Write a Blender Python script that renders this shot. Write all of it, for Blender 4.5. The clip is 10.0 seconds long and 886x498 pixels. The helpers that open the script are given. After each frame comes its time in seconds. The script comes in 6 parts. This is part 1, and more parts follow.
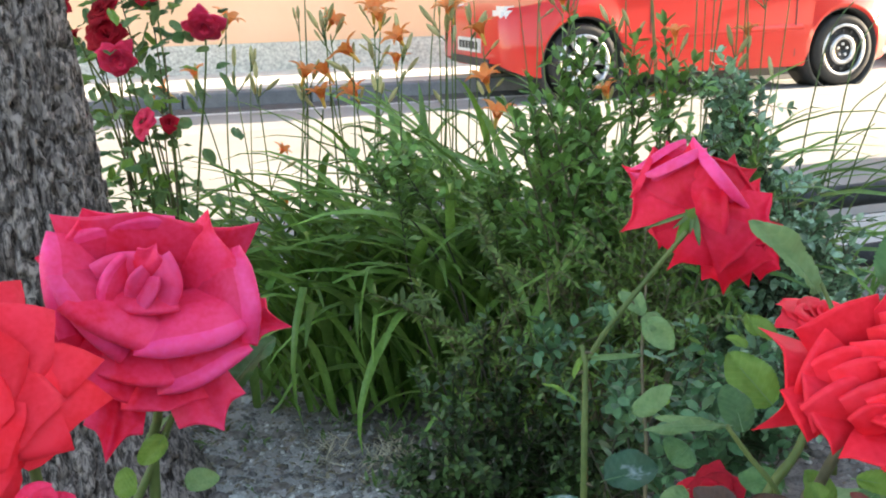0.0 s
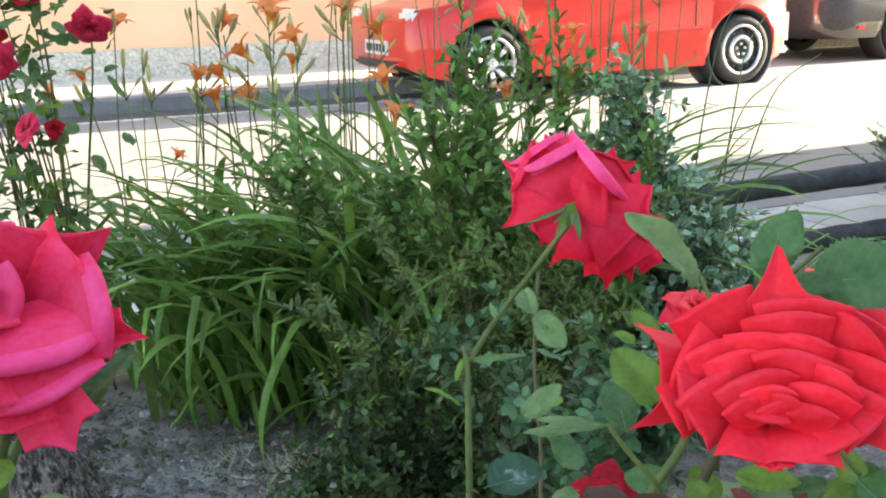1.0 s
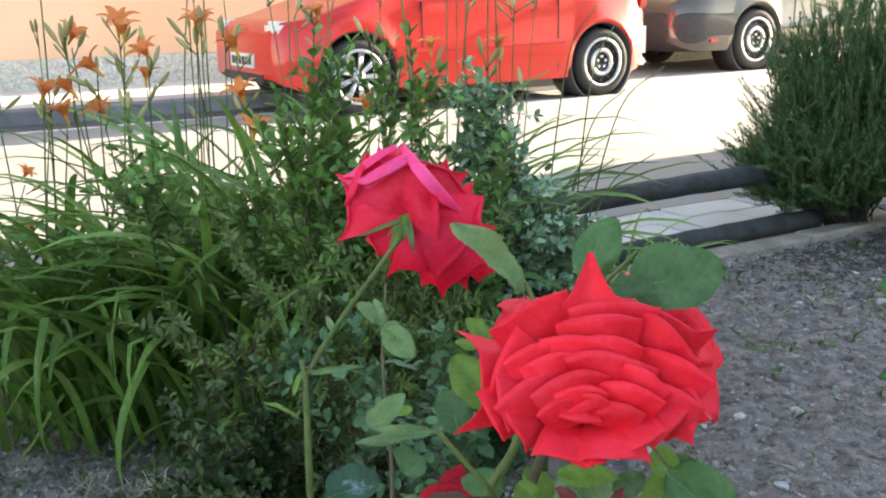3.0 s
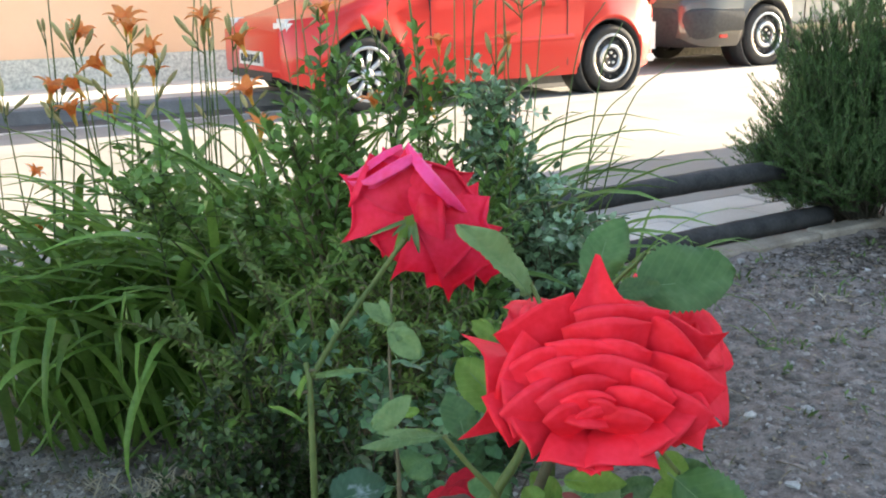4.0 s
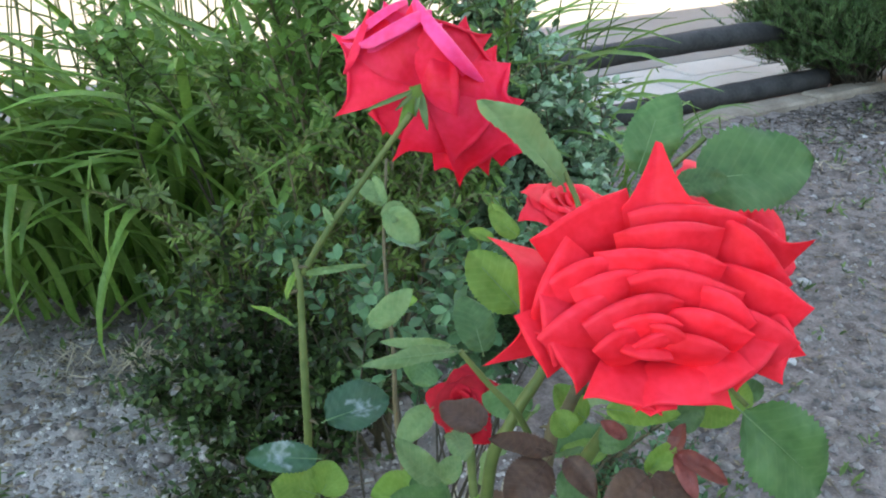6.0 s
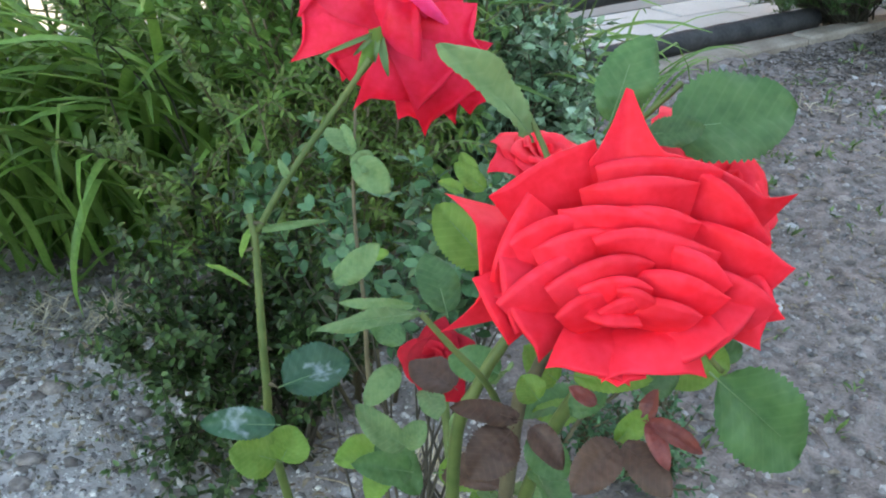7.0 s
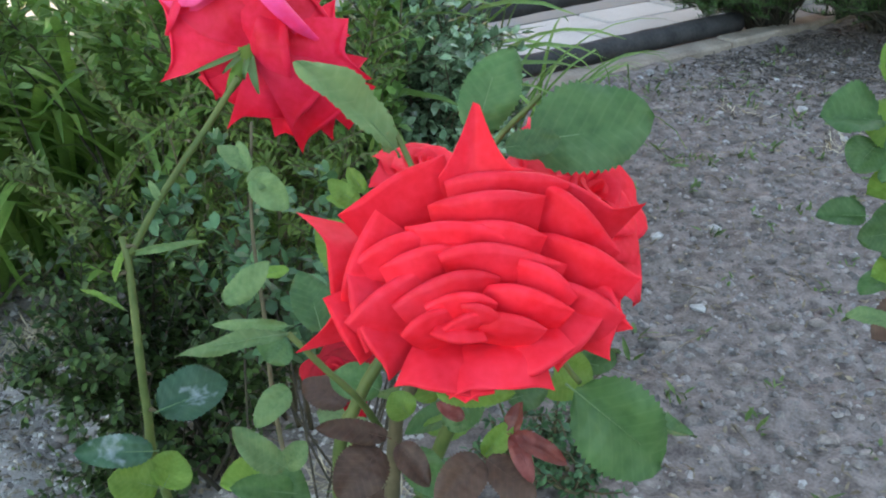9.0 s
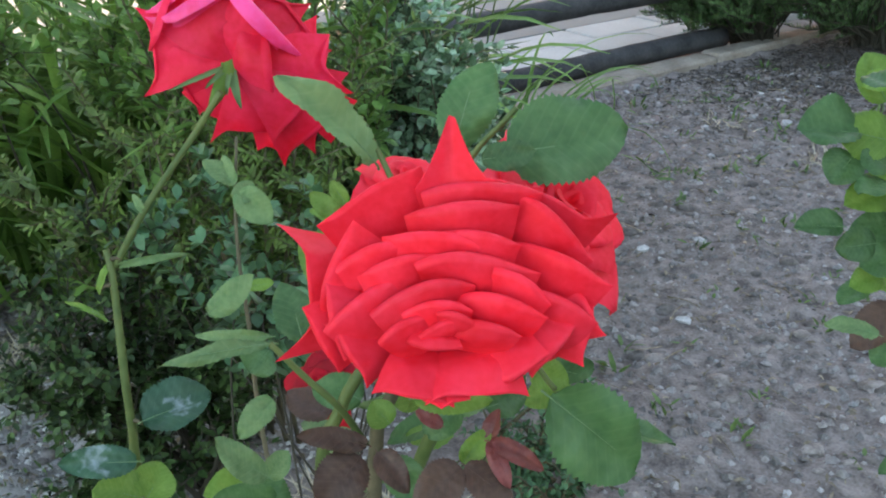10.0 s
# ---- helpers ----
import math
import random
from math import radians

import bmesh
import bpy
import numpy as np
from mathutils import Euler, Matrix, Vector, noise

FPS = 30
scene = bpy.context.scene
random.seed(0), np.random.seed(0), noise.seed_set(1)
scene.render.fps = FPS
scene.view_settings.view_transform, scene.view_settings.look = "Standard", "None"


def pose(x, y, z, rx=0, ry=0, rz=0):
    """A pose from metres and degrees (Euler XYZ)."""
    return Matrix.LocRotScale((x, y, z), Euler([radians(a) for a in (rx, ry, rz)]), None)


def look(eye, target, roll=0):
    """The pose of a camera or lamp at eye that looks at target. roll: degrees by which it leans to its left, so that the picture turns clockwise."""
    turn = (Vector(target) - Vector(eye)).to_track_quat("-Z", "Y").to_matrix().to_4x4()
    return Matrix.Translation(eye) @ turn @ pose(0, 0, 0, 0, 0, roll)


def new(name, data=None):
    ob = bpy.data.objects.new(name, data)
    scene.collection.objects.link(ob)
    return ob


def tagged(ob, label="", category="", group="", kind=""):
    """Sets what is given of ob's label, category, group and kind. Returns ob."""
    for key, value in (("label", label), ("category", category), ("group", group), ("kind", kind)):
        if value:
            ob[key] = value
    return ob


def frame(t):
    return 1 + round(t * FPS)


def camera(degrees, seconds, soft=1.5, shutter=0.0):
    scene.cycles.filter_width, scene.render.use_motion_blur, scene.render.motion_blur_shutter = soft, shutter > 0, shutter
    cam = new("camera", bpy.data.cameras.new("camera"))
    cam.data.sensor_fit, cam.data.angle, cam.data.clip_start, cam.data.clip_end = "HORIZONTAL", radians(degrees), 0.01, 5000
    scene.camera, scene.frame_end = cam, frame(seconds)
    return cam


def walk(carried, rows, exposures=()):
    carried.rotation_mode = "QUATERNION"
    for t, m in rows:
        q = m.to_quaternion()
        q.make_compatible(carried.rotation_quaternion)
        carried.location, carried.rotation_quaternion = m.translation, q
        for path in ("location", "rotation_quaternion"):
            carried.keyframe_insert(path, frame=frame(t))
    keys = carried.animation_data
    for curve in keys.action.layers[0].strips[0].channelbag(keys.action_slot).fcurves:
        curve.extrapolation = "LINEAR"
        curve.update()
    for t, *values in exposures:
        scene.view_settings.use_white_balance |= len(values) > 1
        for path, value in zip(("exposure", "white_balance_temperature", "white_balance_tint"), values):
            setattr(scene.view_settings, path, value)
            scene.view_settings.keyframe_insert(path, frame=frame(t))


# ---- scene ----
cam = camera(48.16, 10.0, soft=2.0)
PATH = [
    (0, (0.0300, -0.2379, 0.9018), (-0.5651, 1.5996, 0.3827), -1.28),
    (0.5, (0.0420, -0.2220, 0.8949), (-0.4808, 1.6390, 0.3818), -1.51),
    (1, (0.0501, -0.2030, 0.8909), (-0.3822, 1.6803, 0.3751), -1.45),
    (1.5, (0.0538, -0.2000, 0.8892), (-0.3005, 1.6995, 0.3733), -1.24),
    (2, (0.0704, -0.2090, 0.8939), (-0.1525, 1.7129, 0.3872), -0.84),
    (2.5, (0.0776, -0.2071, 0.8919), (-0.1027, 1.7216, 0.3942), -0.91),
    (4, (0.0824, -0.1961, 0.8930), (-0.1238, 1.7286, 0.3897), -1.33),
    (4.5, (0.0754, -0.1809, 0.8910), (-0.1288, 1.7348, 0.3539), -1.32),
    (5, (0.0630, -0.1525, 0.8882), (-0.1287, 1.7447, 0.2850), -0.93),
    (5.5, (0.0500, -0.1244, 0.8844), (-0.1173, 1.7468, 0.1986), -0.48),
    (7, (0.0632, -0.0623, 0.8710), (-0.0702, 1.7301, -0.0062), -0.56),
    (7.5, (0.0779, -0.0628, 0.8719), (-0.0125, 1.7343, -0.0010), -0.71),
    (8, (0.0872, -0.0580, 0.8723), (0.0298, 1.7404, -0.0010), -0.72),
    (8.5, (0.0967, -0.0556, 0.8716), (0.0548, 1.7424, -0.0034), -0.88),
    (9, (0.1025, -0.0567, 0.8727), (0.0745, 1.7477, 0.0105), -0.91),
    (9.5, (0.1098, -0.0617, 0.8729), (0.0942, 1.7506, 0.0271), -1.01),
    (10, (0.1080, -0.0653, 0.8743), (0.1008, 1.7519, 0.0390), -0.91),
]
walk(cam, [(t, look(e, g, r)) for t, e, g, r in PATH], [(0, 2.55, 7600, 10), (1.5, 2.62, 7600, 10), (2.5, 2.55, 7600, 10), (4, 2.44, 7600, 10), (5.5, 2.75, 7600, 10), (7, 2.92, 7600, 10), (8.5, 2.77, 7600, 10), (10, 2.68, 7600, 10)])

# ---- light ----
ROAD = radians(36.15)                      # heading of the street
SUN_TURN, SUN_HIGH = radians(36.65), radians(17.0)   # where the sun stands: heading from +x, height
world = bpy.data.worlds.new("sky")
scene.world = world
world.use_nodes = True
wn = world.node_tree
sky = wn.nodes.new("ShaderNodeTexSky")
sky.sky_type, sky.sun_disc = "NISHITA", False
sky.sun_elevation, sky.sun_rotation = SUN_HIGH, radians(90) - SUN_TURN
wn.links.new(sky.outputs[0], wn.nodes["Background"].inputs[0])
wn.nodes["Background"].inputs[1].default_value = 0.15
sun = new("sun", bpy.data.lights.new("sun", "SUN"))
sun.data.energy, sun.data.angle, sun.data.color = 5.0, radians(0.6), (1.0, 0.92, 0.80)
sun_way = Vector((math.cos(SUN_TURN) * math.cos(SUN_HIGH), math.sin(SUN_TURN) * math.cos(SUN_HIGH), math.sin(SUN_HIGH)))
sun.matrix_world = Matrix.Translation((8, 8, 9)) @ sun_way.to_track_quat("Z", "Y").to_matrix().to_4x4()


# ---- materials ----
def tint(c, k):
    return tuple(min(1.0, v * k) for v in c[:3]) + (1.0,)


def material(name, low, high, rough=0.6, scale=20.0, fine=140.0, bump=0.2, depth=0.002, metal=0.0, random_by=None,
             spread=0.25, through_light=0.0, sheen=0.0, coat=0.0, gloss=0.5, veins=0.0, stretch=1.0, sharp=0.14):
    """Two-scale noise between two colours, with relief; random_by 'object' or 'island' shifts it from piece to piece."""
    m = bpy.data.materials.new(name)
    m.use_nodes = True
    t, nodes = m.node_tree, m.node_tree.nodes
    bsdf = nodes["Principled BSDF"]
    bsdf.inputs["Roughness"].default_value = rough
    bsdf.inputs["Metallic"].default_value = metal
    bsdf.inputs["Specular IOR Level"].default_value = gloss
    if sheen:
        bsdf.inputs["Sheen Weight"].default_value = sheen
    if coat:
        bsdf.inputs["Coat Weight"].default_value = coat
        bsdf.inputs["Coat Roughness"].default_value = 0.06
    co = nodes.new("ShaderNodeTexCoord")
    n1, n2 = nodes.new("ShaderNodeTexNoise"), nodes.new("ShaderNodeTexNoise")
    n1.inputs["Scale"].default_value, n2.inputs["Scale"].default_value = scale, fine
    n1.inputs["Detail"].default_value, n2.inputs["Detail"].default_value = 4, 3
    where = co.outputs["Object"]
    if stretch != 1.0:                         # grain drawn out along z
        mp = nodes.new("ShaderNodeMapping")
        mp.inputs["Scale"].default_value = (1, 1, stretch)
        t.links.new(where, mp.inputs["Vector"])
        where = mp.outputs[0]
    for n in (n1, n2):
        t.links.new(where, n.inputs["Vector"])
    mix = nodes.new("ShaderNodeMix")
    mix.data_type = "FLOAT"
    mix.inputs[0].default_value = 0.35
    t.links.new(n1.outputs[0], mix.inputs[2])
    t.links.new(n2.outputs[0], mix.inputs[3])
    ramp = nodes.new("ShaderNodeValToRGB")
    ramp.color_ramp.elements[0].position, ramp.color_ramp.elements[1].position = 0.5 - sharp, 0.5 + sharp
    ramp.color_ramp.elements[0].color, ramp.color_ramp.elements[1].color = (*low[:3], 1), (*high[:3], 1)
    t.links.new(mix.outputs[0], ramp.inputs[0])
    col = ramp.outputs[0]
    if random_by:
        info = nodes.new("ShaderNodeObjectInfo" if random_by == "object" else "ShaderNodeNewGeometry")
        value = info.outputs["Random"] if random_by == "object" else info.outputs["Random Per Island"]
        rng = nodes.new("ShaderNodeMapRange")
        rng.inputs["To Min"].default_value, rng.inputs["To Max"].default_value = 1 - spread, 1 + spread
        t.links.new(value, rng.inputs["Value"])
        hsv = nodes.new("ShaderNodeHueSaturation")
        t.links.new(rng.outputs[0], hsv.inputs["Value"])
        t.links.new(col, hsv.inputs["Color"])
        col = hsv.outputs[0]
    if veins:                                  # pale side veins that slant off the midrib of a leaf of unit length
        sep = nodes.new("ShaderNodeSeparateXYZ")
        t.links.new(co.outputs["Object"], sep.inputs[0])

        def calc(kind, a, b=0.0):
            q = nodes.new("ShaderNodeMath")
            q.operation = kind
            for k, w in enumerate((a, b)):
                if isinstance(w, (int, float)):
                    q.inputs[k].default_value = w
                else:
                    t.links.new(w, q.inputs[k])
            return q.outputs[0]
        slant = calc("SUBTRACT", sep.outputs[1], calc("MULTIPLY", calc("ABSOLUTE", sep.outputs[0]), 0.75))
        wobble = calc("ADD", calc("MULTIPLY", slant, 52.0), calc("MULTIPLY", n1.outputs[0], 2.5))
        line = calc("POWER", calc("MAXIMUM", calc("SINE", wobble), 0.0), 5.0)
        tint = nodes.new("ShaderNodeMix")
        tint.data_type = "RGBA"
        t.links.new(calc("MULTIPLY", line, veins), tint.inputs[0])
        t.links.new(col, tint.inputs[6])
        tint.inputs[7].default_value = (min(1, high[0] * 2.2 + 0.03), min(1, high[1] * 1.7 + 0.02), min(1, high[2] * 2.2 + 0.02), 1)
        col = tint.outputs[2]
    t.links.new(col, bsdf.inputs["Base Color"])
    if bump:
        b = nodes.new("ShaderNodeBump")
        b.inputs["Strength"].default_value, b.inputs["Distance"].default_value = bump, depth
        t.links.new(mix.outputs[0], b.inputs["Height"])
        t.links.new(b.outputs[0], bsdf.inputs["Normal"])
    if through_light:
        tr = nodes.new("ShaderNodeBsdfTranslucent")
        t.links.new(col, tr.inputs["Color"])
        sh = nodes.new("ShaderNodeMixShader")
        sh.inputs[0].default_value = through_light
        t.links.new(bsdf.outputs[0], sh.inputs[1])
        t.links.new(tr.outputs[0], sh.inputs[2])
        t.links.new(sh.outputs[0], nodes["Material Output"].inputs[0])
    return m


soil = material("dry_soil", (0.094, 0.072, 0.062), (0.305, 0.250, 0.221), 0.95, 30, 190, 1.0, 0.005)


def dried_marks(mat):
    """Whitish dried marks in the middle of a leaf of unit length."""
    t, nodes = mat.node_tree, mat.node_tree.nodes
    bsdf = nodes["Principled BSDF"]
    old = bsdf.inputs["Base Color"].links[0].from_socket
    co, ns, far, rng = nodes.new("ShaderNodeTexCoord"), nodes.new("ShaderNodeTexNoise"), nodes.new("ShaderNodeVectorMath"), nodes.new("ShaderNodeMapRange")
    ns.inputs["Scale"].default_value, ns.inputs["Detail"].default_value = 7.0, 5
    far.operation, far.inputs[1].default_value = "DISTANCE", (0.05, 0.55, 0.0)
    t.links.new(co.outputs["Object"], ns.inputs["Vector"])
    t.links.new(co.outputs["Object"], far.inputs[0])
    sub = nodes.new("ShaderNodeMath")
    sub.operation = "SUBTRACT"
    t.links.new(ns.outputs[0], sub.inputs[0])
    t.links.new(far.outputs["Value"], sub.inputs[1])
    rng.inputs["From Min"].default_value, rng.inputs["From Max"].default_value = 0.30, 0.52
    t.links.new(sub.outputs[0], rng.inputs["Value"])
    mix = nodes.new("ShaderNodeMix")
    mix.data_type = "RGBA"
    mix.inputs[7].default_value = (0.26, 0.32, 0.31, 1)
    t.links.new(rng.outputs[0], mix.inputs[0])
    t.links.new(old, mix.inputs[6])
    t.links.new(mix.outputs[2], bsdf.inputs["Base Color"])


def lit_patch(mat):
    """Paler soil on the tree's side of the bed: the stronger light there is put into the colour, with a ragged border.
    """
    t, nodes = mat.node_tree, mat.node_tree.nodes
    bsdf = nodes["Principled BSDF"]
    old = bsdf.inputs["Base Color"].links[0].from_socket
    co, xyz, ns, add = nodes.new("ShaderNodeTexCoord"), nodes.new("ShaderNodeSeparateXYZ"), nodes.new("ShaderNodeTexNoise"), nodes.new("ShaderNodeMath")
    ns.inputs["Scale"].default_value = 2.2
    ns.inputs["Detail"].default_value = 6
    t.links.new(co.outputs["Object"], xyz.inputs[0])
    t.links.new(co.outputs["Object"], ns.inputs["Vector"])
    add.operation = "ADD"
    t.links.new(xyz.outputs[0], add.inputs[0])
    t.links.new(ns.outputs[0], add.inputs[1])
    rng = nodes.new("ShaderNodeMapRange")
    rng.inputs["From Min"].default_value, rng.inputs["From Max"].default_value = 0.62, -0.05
    far = nodes.new("ShaderNodeMapRange")            # the ground by the daylilies is not lightened and stays brown
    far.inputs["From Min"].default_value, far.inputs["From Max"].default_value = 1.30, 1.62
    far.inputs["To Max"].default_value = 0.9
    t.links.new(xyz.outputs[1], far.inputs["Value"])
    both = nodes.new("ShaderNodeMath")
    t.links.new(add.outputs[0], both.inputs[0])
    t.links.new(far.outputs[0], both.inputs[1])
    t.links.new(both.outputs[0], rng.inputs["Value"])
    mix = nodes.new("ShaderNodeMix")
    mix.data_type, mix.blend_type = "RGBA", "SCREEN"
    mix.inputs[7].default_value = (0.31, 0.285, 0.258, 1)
    near = nodes.new("ShaderNodeVectorMath")         # the lightening ends within a few steps of the trunk
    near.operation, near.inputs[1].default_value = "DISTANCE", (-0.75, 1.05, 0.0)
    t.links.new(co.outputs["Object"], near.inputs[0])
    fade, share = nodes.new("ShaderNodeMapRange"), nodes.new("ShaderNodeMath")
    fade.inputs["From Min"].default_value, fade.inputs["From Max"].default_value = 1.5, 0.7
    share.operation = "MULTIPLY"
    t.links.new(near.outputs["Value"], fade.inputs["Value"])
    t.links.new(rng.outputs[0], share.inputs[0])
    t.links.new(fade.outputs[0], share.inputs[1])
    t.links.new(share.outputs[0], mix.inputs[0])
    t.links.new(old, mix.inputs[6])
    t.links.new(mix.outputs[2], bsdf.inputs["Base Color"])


lit_patch(soil)
clod = material("dry_clod", (0.105, 0.083, 0.070), (0.305, 0.255, 0.222), 0.95, 45, 200, 0.6, 0.003, random_by="island", spread=0.4)
far_soil = material("packed_earth", (0.15, 0.128, 0.108), (0.28, 0.245, 0.212), 0.95, 1.5, 30, 0.4, 0.01)
stone = material("pebble_stone", (0.28, 0.265, 0.25), (0.5, 0.47, 0.44), 0.85, 1.4, 7, 0.3, 0.02, random_by="object", spread=0.35)
grit = material("grit", (0.15, 0.128, 0.115), (0.33, 0.292, 0.268), 0.9, 50, 300, 0.2, 0.001, random_by="island", spread=0.45)
gravel_stone = material("gravel_stone", (0.34, 0.32, 0.29), (0.60, 0.56, 0.51), 0.9, 50, 300, 0.2, 0.001, random_by="island", spread=0.4)
litter = material("dead_leaf_litter", (0.12, 0.085, 0.05), (0.36, 0.29, 0.2), 0.9, 40, 200, 0.3, 0.001, random_by="island", spread=0.4)
needle_litter = material("shade_dark_needles", (0.035, 0.028, 0.022), (0.11, 0.085, 0.065), 0.9, 40, 200, 0.3, 0.001, random_by="island", spread=0.45)
straw = material("dry_straw", (0.42, 0.34, 0.22), (0.62, 0.54, 0.4), 0.8, 60, 300, 0.2, 0.001, random_by="island", spread=0.25)
weed = material("weed_green", (0.07, 0.13, 0.03), (0.16, 0.24, 0.07), 0.6, 40, 200, 0.1, 0.001, random_by="island", spread=0.35, through_light=0.25)
asphalt = material("sunbleached_asphalt", (0.215, 0.205, 0.19), (0.29, 0.278, 0.26), 0.9, 1.2, 160, 0.4, 0.003)
lane_asphalt = material("dark_asphalt", (0.22, 0.215, 0.21), (0.31, 0.305, 0.3), 0.88, 1.5, 170, 0.4, 0.003)
concrete = material("pale_concrete", (0.42, 0.4, 0.37), (0.58, 0.56, 0.52), 0.9, 3, 120, 0.3, 0.002, random_by="object", spread=0.12)
kerb_stone = material("grey_kerb_stone", (0.15, 0.15, 0.16), (0.24, 0.24, 0.25), 0.85, 6, 120, 0.3, 0.002, random_by="object", spread=0.15)
gutter_shade = material("shade_dark_gutter", (0.05, 0.05, 0.055), (0.095, 0.095, 0.10), 0.8, 5, 140, 0.4, 0.002)
worn_paint = material("worn_road_paint", (0.26, 0.255, 0.25), (0.72, 0.71, 0.69), 0.85, 9, 120, 0.3, 0.002)
render_orange = material("orange_render", (0.76, 0.455, 0.285), (0.84, 0.535, 0.365), 0.9, 1.1, 220, 0.3, 0.002)
roughcast = material("roughcast_plinth", (0.36, 0.35, 0.32), (0.66, 0.64, 0.58), 0.95, 38, 75, 1.0, 0.012)
plain_wall = material("plain_plaster", (0.42, 0.39, 0.35), (0.52, 0.49, 0.44), 0.9, 0.8, 90, 0.2, 0.002)
roof_tile = material("roof_tiles", (0.25, 0.1, 0.06), (0.42, 0.2, 0.12), 0.9, 3, 50, 0.4, 0.01)
log_wood = material("weathered_log", (0.022, 0.021, 0.021), (0.065, 0.061, 0.058), 0.75, 14, 90, 0.6, 0.004)
board = material("old_board", (0.24, 0.19, 0.145), (0.42, 0.345, 0.27), 0.9, 10, 90, 0.4, 0.003)
bark = material("grey_bark", (0.060, 0.045, 0.038), (0.36, 0.285, 0.245), 0.95, 110, 320, 1.0, 0.006, stretch=0.30, sharp=0.07)
petal_red = material("red_petal", (0.84, 0.012, 0.024), (0.96, 0.034, 0.064), 0.55, 30, 260, 0.08, 0.0006, random_by="object", spread=0.12, through_light=0.05, sheen=0.0, gloss=0.18)
petal_pink = material("crimson_pink_petal", (0.82, 0.016, 0.052), (0.92, 0.056, 0.17), 0.55, 26, 240, 0.08, 0.0006, random_by="object", spread=0.14, through_light=0.07, sheen=0.0, gloss=0.2)
petal_crimson = material("crimson_petal", (0.74, 0.008, 0.026), (0.87, 0.024, 0.080), 0.55, 26, 240, 0.08, 0.0006, random_by="object", spread=0.14, through_light=0.07, sheen=0.0, gloss=0.2)
# heart petals coloured paler to carry the sky reflected on their backs
heart_skylit = material("skylit_heart_petal", (0.84, 0.035, 0.12), (0.88, 0.08, 0.24), 0.55, 26, 240, 0.08, 0.0006, random_by="object", spread=0.14, through_light=0.07, sheen=0.0, gloss=0.2)
# magenta for turned-back edges: the sky's reflection on them, put into the colour
petal_skylit = material("skylit_pink_petal", (0.93, 0.028, 0.12), (1.0, 0.075, 0.27), 0.5, 26, 240, 0.08, 0.0006, random_by="object", spread=0.1, through_light=0.07, gloss=0.3)
petal_dark = material("dark_crimson_petal", (0.3, 0.002, 0.01), (0.48, 0.006, 0.022), 0.6, 30, 200, 0.08, 0.0006, random_by="object", spread=0.2, through_light=0.15, sheen=0.0, gloss=0.18)
rose_leaf = material("rose_leaf_green", (0.046, 0.114, 0.034), (0.095, 0.185, 0.062), 0.40, 2.2, 11, 0.12, 0.0015, random_by="object", spread=0.2, through_light=0.2, gloss=0.28, veins=0.08)
marked_leaf = material("marked_leaf_green", (0.022, 0.075, 0.035), (0.05, 0.12, 0.06), 0.4, 2.2, 11, 0.12, 0.0015, random_by="object", spread=0.15, through_light=0.15, gloss=0.35, veins=0.08)
dried_marks(marked_leaf)
young_leaf = material("young_leaf_green", (0.13, 0.245, 0.035), (0.2, 0.33, 0.065), 0.5, 2.2, 11, 0.12, 0.0015, random_by="object", spread=0.2, through_light=0.35, gloss=0.28, veins=0.08)
grey_leaf = material("dull_leaf_green", (0.11, 0.2, 0.07), (0.19, 0.28, 0.11), 0.6, 2.2, 11, 0.12, 0.0015, random_by="object", spread=0.15, through_light=0.2, gloss=0.28, veins=0.08)
bronze_leaf = material("bronze_leaf", (0.070, 0.038, 0.026), (0.12, 0.066, 0.042), 0.5, 2.2, 11, 0.12, 0.0015, random_by="object", spread=0.2, through_light=0.15, gloss=0.28, veins=0.08)
red_leaf = material("reddish_young_leaf", (0.16, 0.03, 0.025), (0.24, 0.055, 0.04), 0.45, 2.2, 11, 0.12, 0.0015, random_by="object", spread=0.2, through_light=0.2)
rib_pale = material("pale_leaf_rib", (0.10, 0.19, 0.07), (0.16, 0.25, 0.10), 0.6, 60, 200, 0.1, 0.0005)
cane_green = material("green_cane", (0.072, 0.11, 0.028), (0.14, 0.172, 0.05), 0.55, 25, 140, 0.2, 0.001, gloss=0.3)
dark_twig = material("dark_twig", (0.035, 0.032, 0.020), (0.075, 0.06, 0.04), 0.8, 30, 160, 0.3, 0.001)
cane_brown = material("brown_twig", (0.070, 0.060, 0.028), (0.145, 0.115, 0.06), 0.8, 30, 160, 0.3, 0.001)
lily_leaf = material("strap_leaf_green", (0.105, 0.22, 0.036), (0.22, 0.37, 0.082), 0.45, 7, 120, 0.15, 0.001, random_by="object", spread=0.35, through_light=0.28, gloss=0.45)
lily_stem = material("lily_stalk", (0.065, 0.11, 0.03), (0.145, 0.20, 0.065), 0.6, 30, 140, 0.2, 0.001, random_by="object", spread=0.3)
lily_orange = material("orange_tepal", (0.84, 0.21, 0.045), (0.92, 0.36, 0.11), 0.5, 30, 160, 0.1, 0.001, random_by="object", spread=0.12, through_light=0.4)
lily_throat = material("yellow_throat", (0.72, 0.36, 0.05), (0.8, 0.46, 0.1), 0.5, 30, 160, 0.1, 0.001)
bud_green = material("lily_bud", (0.36, 0.34, 0.13), (0.55, 0.44, 0.2), 0.5, 40, 160, 0.1, 0.001, random_by="object", spread=0.2)
privet_leaf = material("privet_leaf", (0.095, 0.20, 0.04), (0.19, 0.325, 0.085), 0.42, 20, 160, 0.1, 0.001, random_by="island", spread=0.4, through_light=0.22, gloss=0.3)
